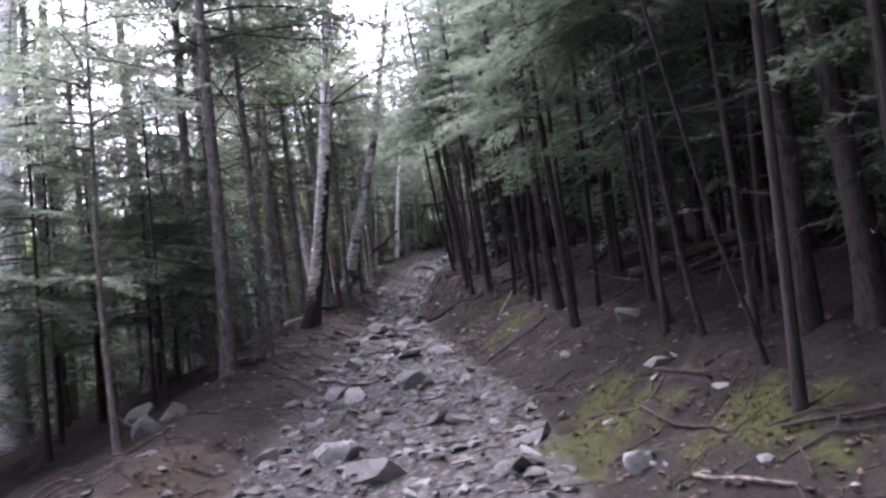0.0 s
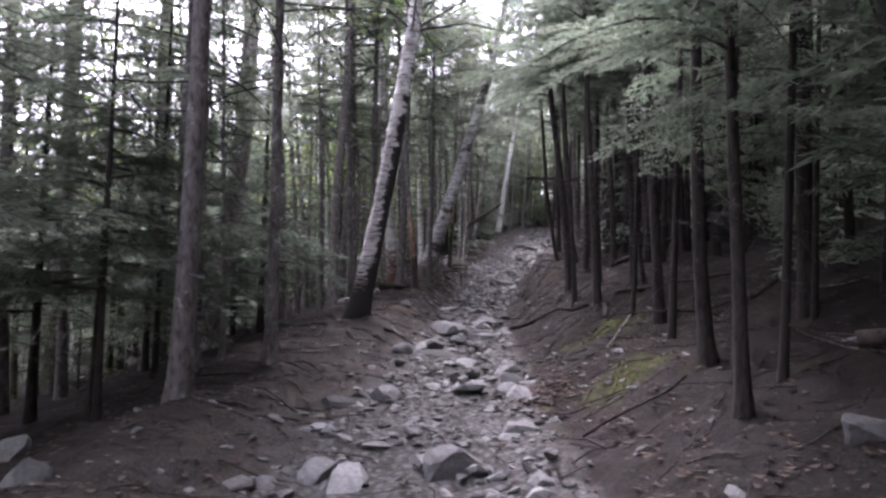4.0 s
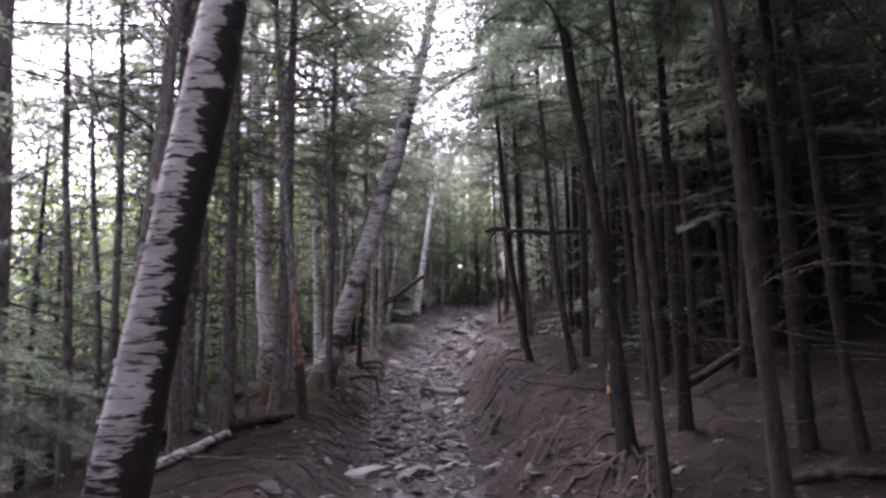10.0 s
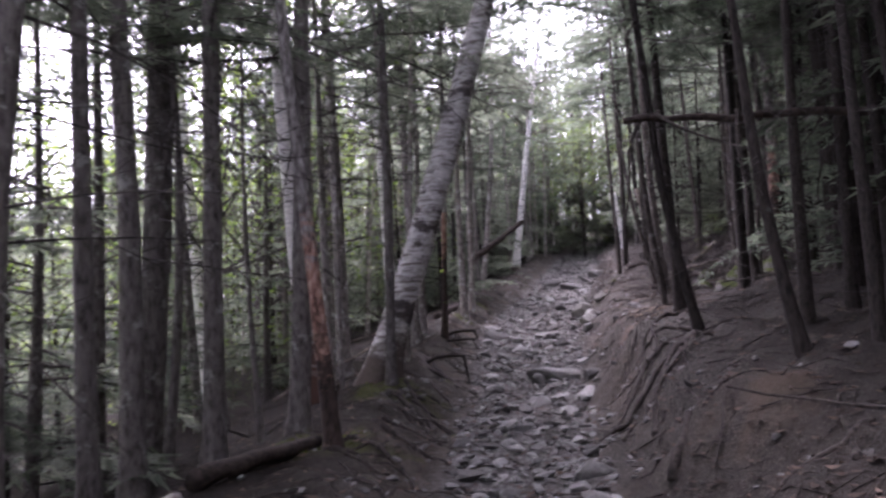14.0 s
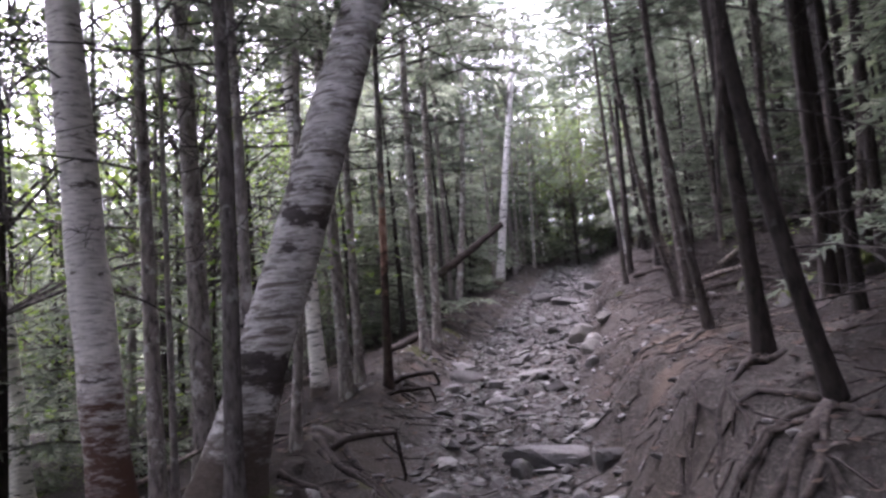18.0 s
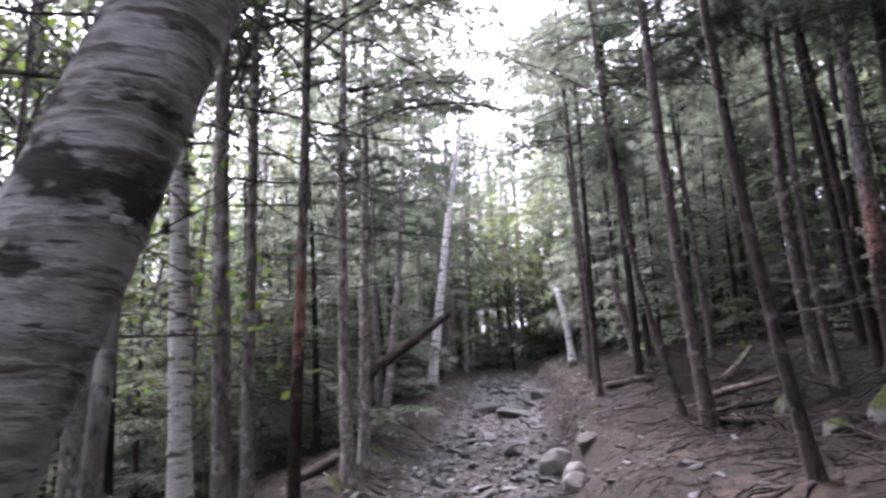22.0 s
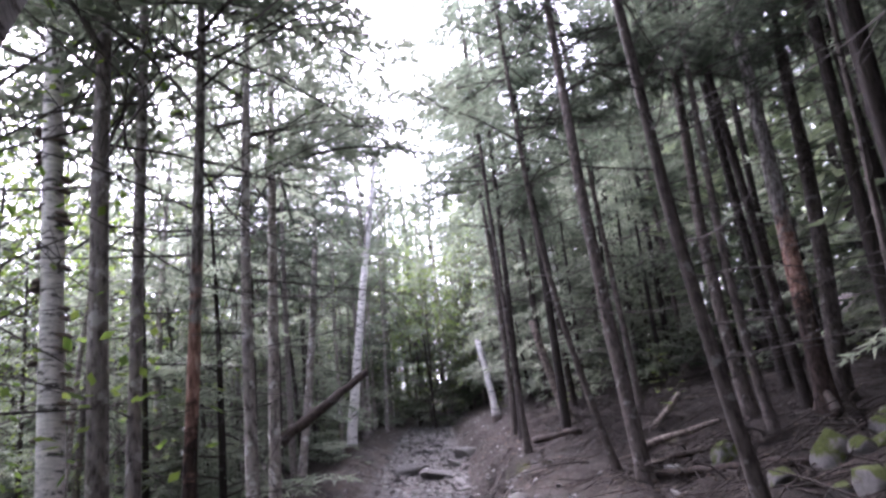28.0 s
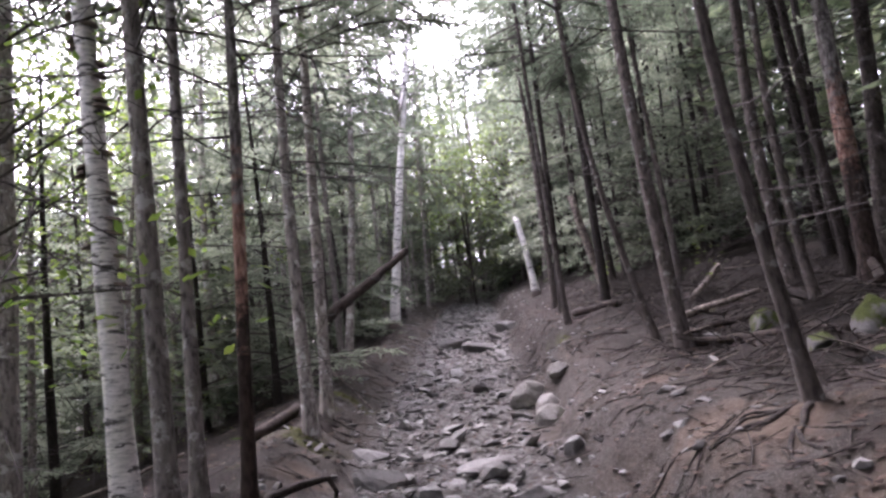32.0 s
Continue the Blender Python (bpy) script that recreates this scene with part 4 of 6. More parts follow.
# ---- the forest behind ----
def forest():
    rng = random.Random(5)
    trunks = []
    for i in range(5):
        r = rng.uniform(0.07, 0.13)
        bend = rng.uniform(-0.012, 0.012)
        v, f = trunk_verts(lambda z: (bend * z * z * 0.5, bend * z), r, 11.0, 8, rng, step=0.8)
        # The first two trunks have the thicket's shade in their bark colour.
        trunks.append((mesh_of("trunk", v, f, M_SHADEBARK if i < 2 else M_PALESPRUCE if i < 3 else M_GREY if i < 4 else M_BIRCH, True), "birch_tree" if i == 4 else "spruce"))
    taken = []

    def plant(x, y, what, gap):
        if any((x - a) ** 2 + (y - b) ** 2 < gap * gap for a, b, c in taken if c == what):
            return
        taken.append((x, y, what))
        size = rng.uniform(1.0, 1.4) if what == "tall" and (x > 0 or y > 45) else rng.uniform(0.8, 1.15) if what == "tall" else rng.uniform(0.75, 1.15)
        # The right draws the shade-dark trunks, the left mostly paler ones.
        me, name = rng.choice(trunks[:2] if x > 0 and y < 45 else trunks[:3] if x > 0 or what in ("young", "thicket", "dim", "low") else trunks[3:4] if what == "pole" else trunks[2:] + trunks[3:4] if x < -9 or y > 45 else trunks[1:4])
        ob = new({"leafy": "maple_tree", "young": "young_spruce", "pole": "dead_tree", "thicket": "fir", "low": "fir", "bush": "bush"}.get(what, name))
        ob.matrix_basis = Matrix.Translation((x, y, lie(x, y) - 0.05)) @ pose(0, 0, 0, rng.uniform(-2.5, 2.5), rng.uniform(-2.5, 2.5), rng.uniform(0, 360))
        child("trunk", me, ob, Matrix.Diagonal((0.3, 0.3, 0.5, 1) if what == "low" else (0.15, 0.15, 0.14, 1) if what == "bush" else (0.45 * size, 0.45 * size, 0.7 * size, 1) if what == "leafy" else (0.5, 0.5, 0.5, 1) if what in ("young", "thicket", "pole", "dim") else (0.28, 0.28, size, 1) if what == "tall" and 0 < x < 2.4 and y < 14 else (size * 0.55, size * 0.55, size, 1) if what == "tall" and abs(x) < 6 else (size, size, size, 1)))
        if what == "leafy":
            needles = rng.choice(LEAF_CROWNS)
            low = rng.uniform(0.6, 3.0)
            tagged(ob, "broadleaf tree with bright yellow-green leaves", "tree", "forest trees")
            at = Matrix.Translation((0, 0, low)) @ Matrix.Diagonal((1.1, 1.1, size * 1.2, 1))
        elif what == "bush":
            needles = rng.choice(LEAF_CROWNS)
            tagged(ob, "low broadleaf bush with bright green leaves", "bush", "forest trees")
            at = Matrix.Translation((0, 0, 0.05)) @ Matrix.Diagonal((0.4, 0.4, 0.24 * size, 1))
        elif what == "young":
            needles = rng.choice(YOUNG_CROWNS)
            tagged(ob, "young spruce with dense green needles to the ground", "tree", "forest trees")
            big = 1.6 if y > 46 else 1.35 if y > 33 else 1.0
            at = Matrix.Translation((0, 0, 0.3)) @ Matrix.Diagonal((size * big, size * big, size * big * 1.2, 1))
        elif what == "pole":
            tagged(ob, "thin dead grey pole bristling with bare twigs", "tree", "forest trees")
            tagged(child("twig_tangle", rng.choice(TWIG_SETS), ob, Matrix.Diagonal((0.7, 0.7, 0.45, 1) if x > 0 else (0.8, 0.8, 0.7, 1))), kind="stuff")
            return
        elif what == "dim":
            needles = rng.choice(FAR_CROWNS)
            tagged(ob, "slim dark spruce in a thicket of bare twigs", "tree", "forest trees")
            at = Matrix.Translation((0, 0, rng.uniform(2.2, 3.2) - (0.9 if x > 1.7 and y < 21.5 else 0.0))) @ Matrix.Diagonal((0.9, 0.9, 0.75, 1))
            tagged(child("twig_tangle", rng.choice(TWIG_SETS), ob, Matrix.Diagonal((0.75, 0.75, 0.5, 1))), kind="stuff")
        elif what == "low":
            needles = rng.choice(THICKET_CROWNS)
            tagged(ob, "slender fir with drooping dark boughs above bare soil", "tree", "forest trees")
            at = Matrix.Translation((0, 0, rng.uniform(1.35, 1.9))) @ Matrix.Diagonal((size * 0.95, size * 0.95, size * 1.1, 1))
        elif what == "thicket":
            needles = rng.choice(THICKET_CROWNS)
            tagged(ob, "thin dark fir pole in a dim thicket", "tree", "forest trees")
            at = Matrix.Translation((0, 0, rng.uniform(0.2, 0.7) if x > 2.9 or y > 17 else rng.uniform(0.9, 1.4))) @ Matrix.Diagonal((size * 0.9, size * 0.9, size * 1.1, 1))
        else:
            needles = rng.choice(SPARE_CROWNS if y < 1 or x > 7.5 or x < -12 else FAR_CROWNS)
            if x > 6.3 or x < -11:
                needles = SPARE_CROWNS[len(taken) % 2]
            tagged(ob, "forest trunk with dead twigs and a dark needle crown", "tree", "forest trees")
            at = Matrix.Translation((0, 0, (3.6 if x > 0 and y < 45 else 4.4 if x < 0 and 20 < y < 48 else 2.2) * size)) @ Matrix.Diagonal((1, 1, size, 1))
            if y > 1:
                tagged(child("twig_tangle", rng.choice(TWIG_SETS), ob), kind="stuff")
        child("crown", needles, ob, at)

    # the close of the view where the trail bends away
    for x, y, what in ((0.4, 53.5, "leafy"), (-1.6, 52.0, "leafy"), (2.6, 54.0, "young"), (-3.4, 49.0, "young"), (-4.6, 45.5, "leafy"), (3.6, 50.0, "leafy"), (1.2, 57.0, "tall"), (-3.0, 55.5, "tall"), (-0.6, 56.0, "tall"), (3.2, 46.0, "young"), (-3.0, 43.0, "young"), (-5.2, 41.0, "tall"), (-4.0, 52.0, "tall"), (5.2, 47.0, "tall"), (-0.4, 60.0, "tall"), (2.6, 61.0, "tall")):
        plant(x, y, what, 0.5)
    for _ in range(110):
        x, y = rng.uniform(-10, 10), rng.uniform(47, 68)
        if y < 52 and trail_left(y) - 0.7 < x < trail_right(y) + 0.7:
            continue
        plant(x, y, rng.choice(("leafy", "young", "young")), 1.5)
    for _ in range(7):
        plant(rng.uniform(-5, 6), rng.uniform(48.5, 58), "tall", 1.25)
    for _ in range(46):
        y = rng.uniform(42, 54)
        side = rng.random() < 0.5
        plant(trail_left(y) - rng.uniform(2.0, 4.5) if side else trail_right(y) + rng.uniform(2.0, 4.5), y, "young", 0.95)
    for _ in range(12):
        plant(rng.uniform(-4.5, 5.5), rng.uniform(54, 63), "tall", 1.0)
    # tall trees that close the sky beside the trail
    for _ in range(10):
        plant(rng.uniform(-11, -6.5), rng.uniform(31, 50), "tall", 1.8)
    for _ in range(10):
        plant(rng.uniform(3.6, 8.5), rng.uniform(29, 46), "tall", 1.6)
    for _ in range(46):
        plant(rng.uniform(5.2, 10), rng.uniform(26, 46), "young", 1.4)
    for _ in range(40):
        y = rng.uniform(33, 47)
        plant(rng.uniform(trail_right(y) + 1.0, trail_right(y) + 3.2), y, "tall", 1.5)
        y = rng.uniform(35, 47)
        if rng.random() < 0.5:
            plant(rng.uniform(trail_left(y) - 3.4, trail_left(y) - 0.9), y, "tall", 1.25)
    for x, y in ((-6.5, 31.0), (-7.6, 34.2), (-6.3, 28.0), (-8.2, 29.4), (-7.0, 37.2), (-6.1, 40.3), (-8.4, 24.8), (-7.4, 21.0), (-8.0, 17.1), (-7.1, 13.0), (-9.0, 9.5)):
        plant(x, y, "leafy", 0.5)
    # the dim thicket above the bank
    for _ in range(95):
        y = rng.uniform(-5, 11)
        plant(rng.uniform(2.6 if y > 6.5 else 3.2, 6.0), y, "thicket", 0.85)
    for _ in range(12):
        plant(rng.uniform(3.0, 6.0), rng.uniform(11, 15), "thicket", 1.3)
    for _ in range(34):
        plant(rng.uniform(2.45, 3.6), rng.uniform(3.5, 10.8), "low", 0.75)
    for _ in range(60):
        plant(rng.uniform(2.1, 4.6), rng.uniform(16.5, 25.5), "dim", 1.0)
    for _ in range(40):
        plant(rng.uniform(2.3, 4.6), rng.uniform(19.8, 25.5), "thicket", 0.8)
    for _ in range(26):
        plant(rng.uniform(1.2, 4.6), rng.uniform(15, 25.5), "pole", 0.75)
    for _ in range(18):
        plant(rng.uniform(3.4, 5.4), rng.uniform(27, 34), "tall", 1.3)
    for _ in range(34):
        plant(rng.uniform(0.85, 2.6), rng.uniform(17.5, 21.4), "pole", 0.42)
    for _ in range(26):
        plant(rng.uniform(2.3, 3.6), rng.uniform(19.8, 25.0), "thicket", 0.75)
    # tall trees added as a roof that darkens the lower bank
    for _ in range(40):
        plant(rng.uniform(2.5, 5.5), rng.uniform(1, 11), "tall", 0.95)
    # mostly unseen trees round the start, added to close off light from above
    for _ in range(24):
        plant(rng.choice((rng.uniform(1.7, 3.2), rng.uniform(-5.0, -3.3))), rng.uniform(-6, 3.0), "tall", 0.9)
    # tall trees added as a roof to keep light out of the thicket
    for _ in range(44):
        plant(rng.uniform(1.7, 5.2), rng.uniform(18.5, 26.5), "tall", 0.85)
    # undergrowth on both slopes
    for _ in range(130):
        if rng.random() < 0.8:
            y = rng.uniform(14, 47)
            plant(rng.uniform(-11, -4.9), y, "leafy" if y > 19 and rng.random() < 0.4 else "young", 1.2)
        else:
            plant(rng.uniform(3.4, 9.5), rng.uniform(4, 47), "young", 1.5)
    for _ in range(9):
        plant(rng.uniform(-9.5, -4.6), rng.uniform(24, 50), "pole", 0.9)
    for x, y in ((-5.6, 12.6), (-6.3, 11.6), (-7.0, 12.8), (-6.0, 14.4), (-7.6, 11.0), (-5.4, 17.6), (-6.4, 18.8), (-5.2, 26.2), (-6.4, 27.2), (-5.6, 28.4), (-4.9, 32.2)):
        plant(x, y, "bush", 0.3)
    # young spruces that close in on the upper trail
    for _ in range(40):
        y = rng.uniform(32, 48)
        plant(trail_left(y) - rng.uniform(1.5, 5.0), y, "young", 0.9)
    for _ in range(30):
        y = rng.uniform(36, 48)
        plant(trail_right(y) + rng.uniform(1.7, 4.5), y, "young", 0.9)
    for _ in range(12):
        plant(rng.uniform(-11.5, -5.8), rng.uniform(22, 40), "young", 0.9)
    for _ in range(36):
        plant(rng.uniform(-17, -7.5), rng.uniform(8, 55), "leafy", 2.0)
    for _ in range(34):
        plant(rng.uniform(-16, -8), rng.uniform(15, 38), rng.choice(("young", "young", "leafy")), 1.2)
    for _ in range(9):
        plant(rng.uniform(-9.5, -6), rng.uniform(15.5, 23), "young", 1.2)
    # unseen woods behind the start, added to keep light off the first stretch
    for _ in range(46):
        plant(rng.uniform(-12, -3.4), rng.uniform(-10, 2.5), "tall", 1.25)
    for _ in range(20):
        plant(rng.uniform(2.4, 6.5), rng.uniform(-8, 2.5), "thicket", 0.9)
    for _ in range(150):
        side = rng.random()
        if side < 0.15:
            x, y = rng.uniform(-15, -7), rng.uniform(-2, 58)
        elif side < 0.65:
            x, y = rng.uniform(5, 12), rng.uniform(-2, 58)
        else:
            x, y = rng.choice((rng.uniform(-16, -3.0), rng.uniform(2.4, 16))), rng.uniform(38, 66)
        plant(x, y, "tall", 1.6 if abs(x) < 9 else 2.1)
    # more unseen trees behind the start; the nearer rows are added for shade
    for _ in range(22):
        plant(rng.uniform(-9, 9), rng.uniform(-14, -4), "tall", 2.5)
    for _ in range(24):
        plant(rng.choice((rng.uniform(1.5, 5.0), rng.uniform(-5.5, -2.6))), rng.uniform(-5.5, -0.8), "tall", 1.3)
    # the dark heart of the thicket
    for _ in range(60):
        plant(rng.uniform(2.2, 3.9), rng.uniform(20.3, 24.8), "thicket", 0.6)
    for _ in range(40):
        plant(rng.uniform(2.0, 3.6), rng.uniform(17.8, 24.0), "dim", 0.72)
    # added roof of crowns that shades the bank, and the trail gap's far end
    for _ in range(16):
        plant(rng.uniform(2.4, 4.8), rng.uniform(-1.5, 9), "tall", 1.25)
    # single trees added, many with crowns out of view, to shade the bank
    for x, y in ((1.9, 2.2), (2.2, 3.6), (1.95, 4.4), (2.3, 5.7), (2.0, 7.0), (2.25, 8.2), (1.9, 9.3), (2.1, 0.8), (1.45, 11.3), (1.3, 13.2), (1.75, 10.0), (2.0, 17.4), (2.7, 18.4), (1.9, 19.8), (3.0, 16.6), (3.3, 19.4), (2.3, 22.4), (3.0, 23.6), (2.6, 25.2), (3.6, 22.2), (3.4, 25.8), (2.2, 26.6), (4.2, 24.4)):
        plant(x, y, "tall", 0.3)
    for i in range(28):
        plant(rng.uniform(-5, 6), rng.uniform(50.5, 57), "leafy" if i % 2 else "young", 0.75)
    for _ in range(12):
        y = rng.uniform(45.2, 50)
        plant(rng.uniform(trail_left(y) - 2.4, trail_left(y) - 0.5), y, "tall", 0.95)


forest()


def far_woods():
    """The woods beyond, in which single trees cannot be told apart."""
    rng = random.Random(17)
    leaf_v, leaf_f, wood_v, wood_f = [], [], [], []
    for i in range(760):
        side = i % 10
        if side < 3:
            x, y = rng.uniform(-44, -13), rng.uniform(-4, 80)
        elif side < 6:
            # band on the right, added to keep side light off the bank
            x, y = rng.uniform(6.5, 19), rng.uniform(-12, 50)
        elif side == 6:
            # unseen band behind the start, added to block light from the rear
            x, y = rng.uniform(-18, 14), rng.uniform(-26, -6)
        else:
            x, y = rng.uniform(-34, 34), rng.uniform(58, 100)
        z = lie(x, y) - 0.1
        h = rng.uniform(6, 9) if side < 3 else rng.uniform(8, 13) if y < 58 else rng.uniform(11, 17)
        tube(wood_v, wood_f, [(x, y, z), (x + rng.uniform(-0.4, 0.2), y, z + h)], [0.13, 0.03], 4, cap=False)
        near = 2 < side < 7
        for _ in range(200 if near else 300):
            s = rng.random() ** 0.9
            a, reach = rng.uniform(0, 2 * math.pi), (0.4 + 2.0 * (1 - s)) * rng.uniform(0.2, 1.0)
            p = Vector((x + math.cos(a) * reach, y + math.sin(a) * reach, z + 0.6 + (h - 0.6) * s))
            q = Vector((math.cos(a), math.sin(a), rng.uniform(-0.6, 0.2))) * rng.uniform(0.25, 0.6) * (1.35 if side < 7 else 1.0)
            w = Vector((-math.sin(a), math.cos(a), rng.uniform(-0.7, 0.7))) * rng.uniform(0.05, 0.13) * (1.35 if side < 7 else 1.0)
            k = len(leaf_v)
            leaf_v += [tuple(p - w), tuple(p + w), tuple(p + q)]
            leaf_f.append((k, k + 1, k + 2))
    me = two_part_mesh("far_woods", leaf_v, leaf_f, wood_v, wood_f, M_FARLEAF, M_SPRUCE)
    tagged(new("far_woods", me), "distant dim green conifer woods on the slopes", "woods", kind="stuff")


far_woods()


# ---- stones ----
def stone_shape(rng, n):
    bm = bmesh.new()
    flat = rng.uniform(0.35, 0.75)
    for _ in range(n):
        d = Vector((rng.gauss(0, 1), rng.gauss(0, 1), rng.gauss(0, 1))).normalized()
        d *= rng.uniform(0.8, 1.0)
        bm.verts.new((d.x, d.y * rng.uniform(0.65, 0.9), d.z * flat))
    res = bmesh.ops.convex_hull(bm, input=bm.verts)
    bmesh.ops.delete(bm, geom=[e for e in res["geom_interior"] if isinstance(e, bmesh.types.BMVert)], context="VERTS")
    bmesh.ops.triangulate(bm, faces=bm.faces)
    me = bpy.data.meshes.new("stone")
    bm.to_mesh(me)
    bm.free()
    me.materials.append(M_STONE)
    return me


def stones():
    rng = random.Random(21)
    shapes = [stone_shape(rng, rng.randint(13, 20)) for _ in range(16)]
    hulls = [([tuple(v.co) for v in me.vertices], [tuple(p.vertices) for p in me.polygons]) for me in shapes]
    verts, faces, singles = [], [], 0
    for i in range(9580):
        y = rng.uniform(2.5, 52) if i < 6200 else rng.uniform(3, 33) if i < 9400 else rng.uniform(21, 35)
        a, b = trail_left(y), trail_right(y)
        inside = rng.random() < 0.86
        x = rng.uniform(a + 0.02, b - 0.02) if inside else rng.choice((a - abs(rng.gauss(0, 0.5)), b + abs(rng.gauss(0, 0.7))))
        if i >= 9400:
            inside, x = False, b + abs(rng.gauss(0, 0.45))
        size = min(0.2, 0.024 * math.exp(rng.gauss(0.30, 0.62)))
        if i >= 9400:
            size *= 0.75
        if y > 31:
            size = max(size, 0.04) * 1.15
        if not inside:
            size = min(size, 0.07)
        m = Matrix.Translation((x, y, ground_z(x, y) + size * 0.12)) @ pose(0, 0, 0, rng.gauss(0, 14), rng.gauss(0, 14), rng.uniform(0, 360)) @ Matrix.Diagonal((size * rng.uniform(0.8, 1.5), size, size * rng.uniform(0.45, 0.9), 1))
        k = rng.randrange(len(shapes))
        if singles < 300 and size > 0.045 and 5.0 < y < 24.0 and inside:
            singles += 1
            child("stone", shapes[k], ground, m)
        else:
            start = len(verts)
            verts += [tuple(m @ Vector(p)) for p in hulls[k][0]]
            faces += [tuple(start + q for q in p) for p in hulls[k][1]]
    me = mesh_of("loose_stones", verts, faces, M_STONES)
    tagged(child("loose_stones", me, ground, label="many small angular grey stones"), kind="stuff")


stones()


# ---- rocks, logs, roots and sticks by the trail ----
def rock(x, y, wide, deep, tall, turn=0.0, sink=0.45, mossy=False, seed=0, material=None, worn=0.0):
    """A weathered boulder, half sunk in the ground."""
    rng = random.Random(seed or int(x * 331 + y * 771))
    bm = bmesh.new()
    bmesh.ops.create_icosphere(bm, subdivisions=3, radius=1.0)
    cuts = [(Vector((rng.gauss(0, 1), rng.gauss(0, 1), rng.gauss(0, 1.2))).normalized(), rng.uniform(0.45, 0.75) + worn) for _ in range(14)]
    shift = rng.uniform(0, 50)
    for v in bm.verts:
        for n, d in cuts:
            over = v.co.dot(n) - d
            if over > 0:
                v.co -= n * over * 0.97
        v.co *= 1 + 0.07 * noise.fractal(v.co * 3.2 + Vector((shift, 0, 0)), 1.0, 2.0, 4)
        v.co = Vector((v.co.x * wide / 1.75, v.co.y * deep / 1.75, v.co.z * tall * 0.95))
    me = bpy.data.meshes.new("rock")
    bm.to_mesh(me)
    bm.free()
    me.materials.append(material or M_STONE)
    me.polygons.foreach_set("use_smooth", [mossy] * len(me.polygons))
    ob = new("rock", me)
    ob.matrix_basis = Matrix.Translation((x, y, ground_z(x, y) + tall * (0.5 - sink))) @ pose(0, 0, 0, rng.uniform(-8, 8), rng.uniform(-8, 8), turn)
    tagged(ob, "green mossy boulder among roots on the bank" if mossy else "grey weathered rock half sunk in the trail", "rock", "rocks by the trail")
    return ob


def log(name, x0, y0, x1, y1, r0, r1, material, label, lift=0.0, end_lift=0.0, seed=1, category="log", kinks=0.06):
    """A fallen stem or stick between two places on the ground."""
    rng = random.Random(seed)
    z0, z1 = ground_z(x0, y0) + r0 * 0.7 + lift, ground_z(x1, y1) + r1 * 0.7 + end_lift
    length = math.hypot(x1 - x0, y1 - y0)
    n = max(4, int(length / 0.18))
    pts, radii = [], []
    for i in range(n + 1):
        s = i / n
        wob = kinks * min(length, 1.5)
        x, y = x0 + (x1 - x0) * s + rng.uniform(-wob, wob) * 0.35, y0 + (y1 - y0) * s + rng.uniform(-wob, wob) * 0.35
        r = (r0 + (r1 - r0) * s) * rng.uniform(0.9, 1.1)
        z = max(z0 + (z1 - z0) * s, ground_z(x, y) + r * 0.5) + rng.uniform(-wob, wob) * 0.15
        pts.append((x, y, z))
        radii.append(r)
    v, f = [], []
    tube(v, f, pts, radii, 10 if r0 > 0.03 else 6, rng, 0.09)
    ob = new(name, mesh_of(name, v, f, material, r0 > 0.02))
    return tagged(ob, label, category)


def root(points, r, seed, parent=None):
    """A tree root that creeps over the ground through the places given."""
    rng = random.Random(seed)
    pts, radii = [], []
    total = len(points) - 1
    for i in range(total * 6 + 1):
        k = min(total - 1, i // 6)
        s = i / 6 - k
        t = i / (total * 6)
        x = points[k][0] + (points[k + 1][0] - points[k][0]) * s + 0.16 * t * noise.noise(Vector((t * 3.0, seed * 1.7, 0.0))) + rng.uniform(-0.008, 0.008)
        y = points[k][1] + (points[k + 1][1] - points[k][1]) * s + 0.16 * t * noise.noise(Vector((t * 3.0, seed * 2.3, 9.0))) + rng.uniform(-0.008, 0.008)
        q = r * (1 - 0.75 * t) * rng.uniform(0.85, 1.15)
        pts.append((x, y, ground_z(x, y) + q * (0.0 + 1.1 * noise.noise(Vector((t * 4.0, seed * 3.1, 4.0))))))
        radii.append(q)
    v, f = [], []
    tube(v, f, pts, radii, 7, rng, 0.12)
    return tagged(new("tree_root", mesh_of("tree_root", v, f, M_ROOT, True)), "bare brown tree root creeping over the worn bank", "root", "roots on the banks")


def bare_stick(length, r, seed):
    rng = random.Random(seed)
    v, f = [], []
    d, pts = Vector((1, 0, 0)), [Vector((0, 0, 0))]
    for _ in range(6):
        d = (d + Vector((0, rng.uniform(-0.35, 0.35), rng.uniform(-0.12, 0.14)))).normalized()
        pts.append(pts[-1] + d * (length / 6))
    tube(v, f, pts, [r * (1 - 0.11 * i) for i in range(7)], 5, rng, 0.12)
    return mesh_of("stick", v, f, M_ROOT if seed % 3 else M_DEADWOOD)


STICKS = [bare_stick(0.45 + 0.09 * i, 0.008 + 0.0012 * i, 500 + i) for i in range(10)]

# stones that stand out on the trail
rock(-0.40, 8.75, 0.62, 0.42, 0.22, 25)
rock(-0.14, 11.2, 0.34, 0.26, 0.15, 10)
rock(-1.25, 8.4, 0.36, 0.3, 0.16, 40)
rock(-1.65, 8.1, 0.34, 0.24, 0.10, 5)
rock(0.2, 8.5, 0.22, 0.2, 0.12, 70)
rock(-2.7, 7.6, 0.34, 0.26, 0.2, 30)
rock(-2.75, 7.1, 0.3, 0.28, 0.18, 0)
rock(-3.3, 8.2, 0.4, 0.3, 0.22, 15)
rock(-0.99, 6.2, 0.5, 0.36, 0.18, 8)
rock(-0.55, 5.6, 0.6, 0.4, 0.16, 0)
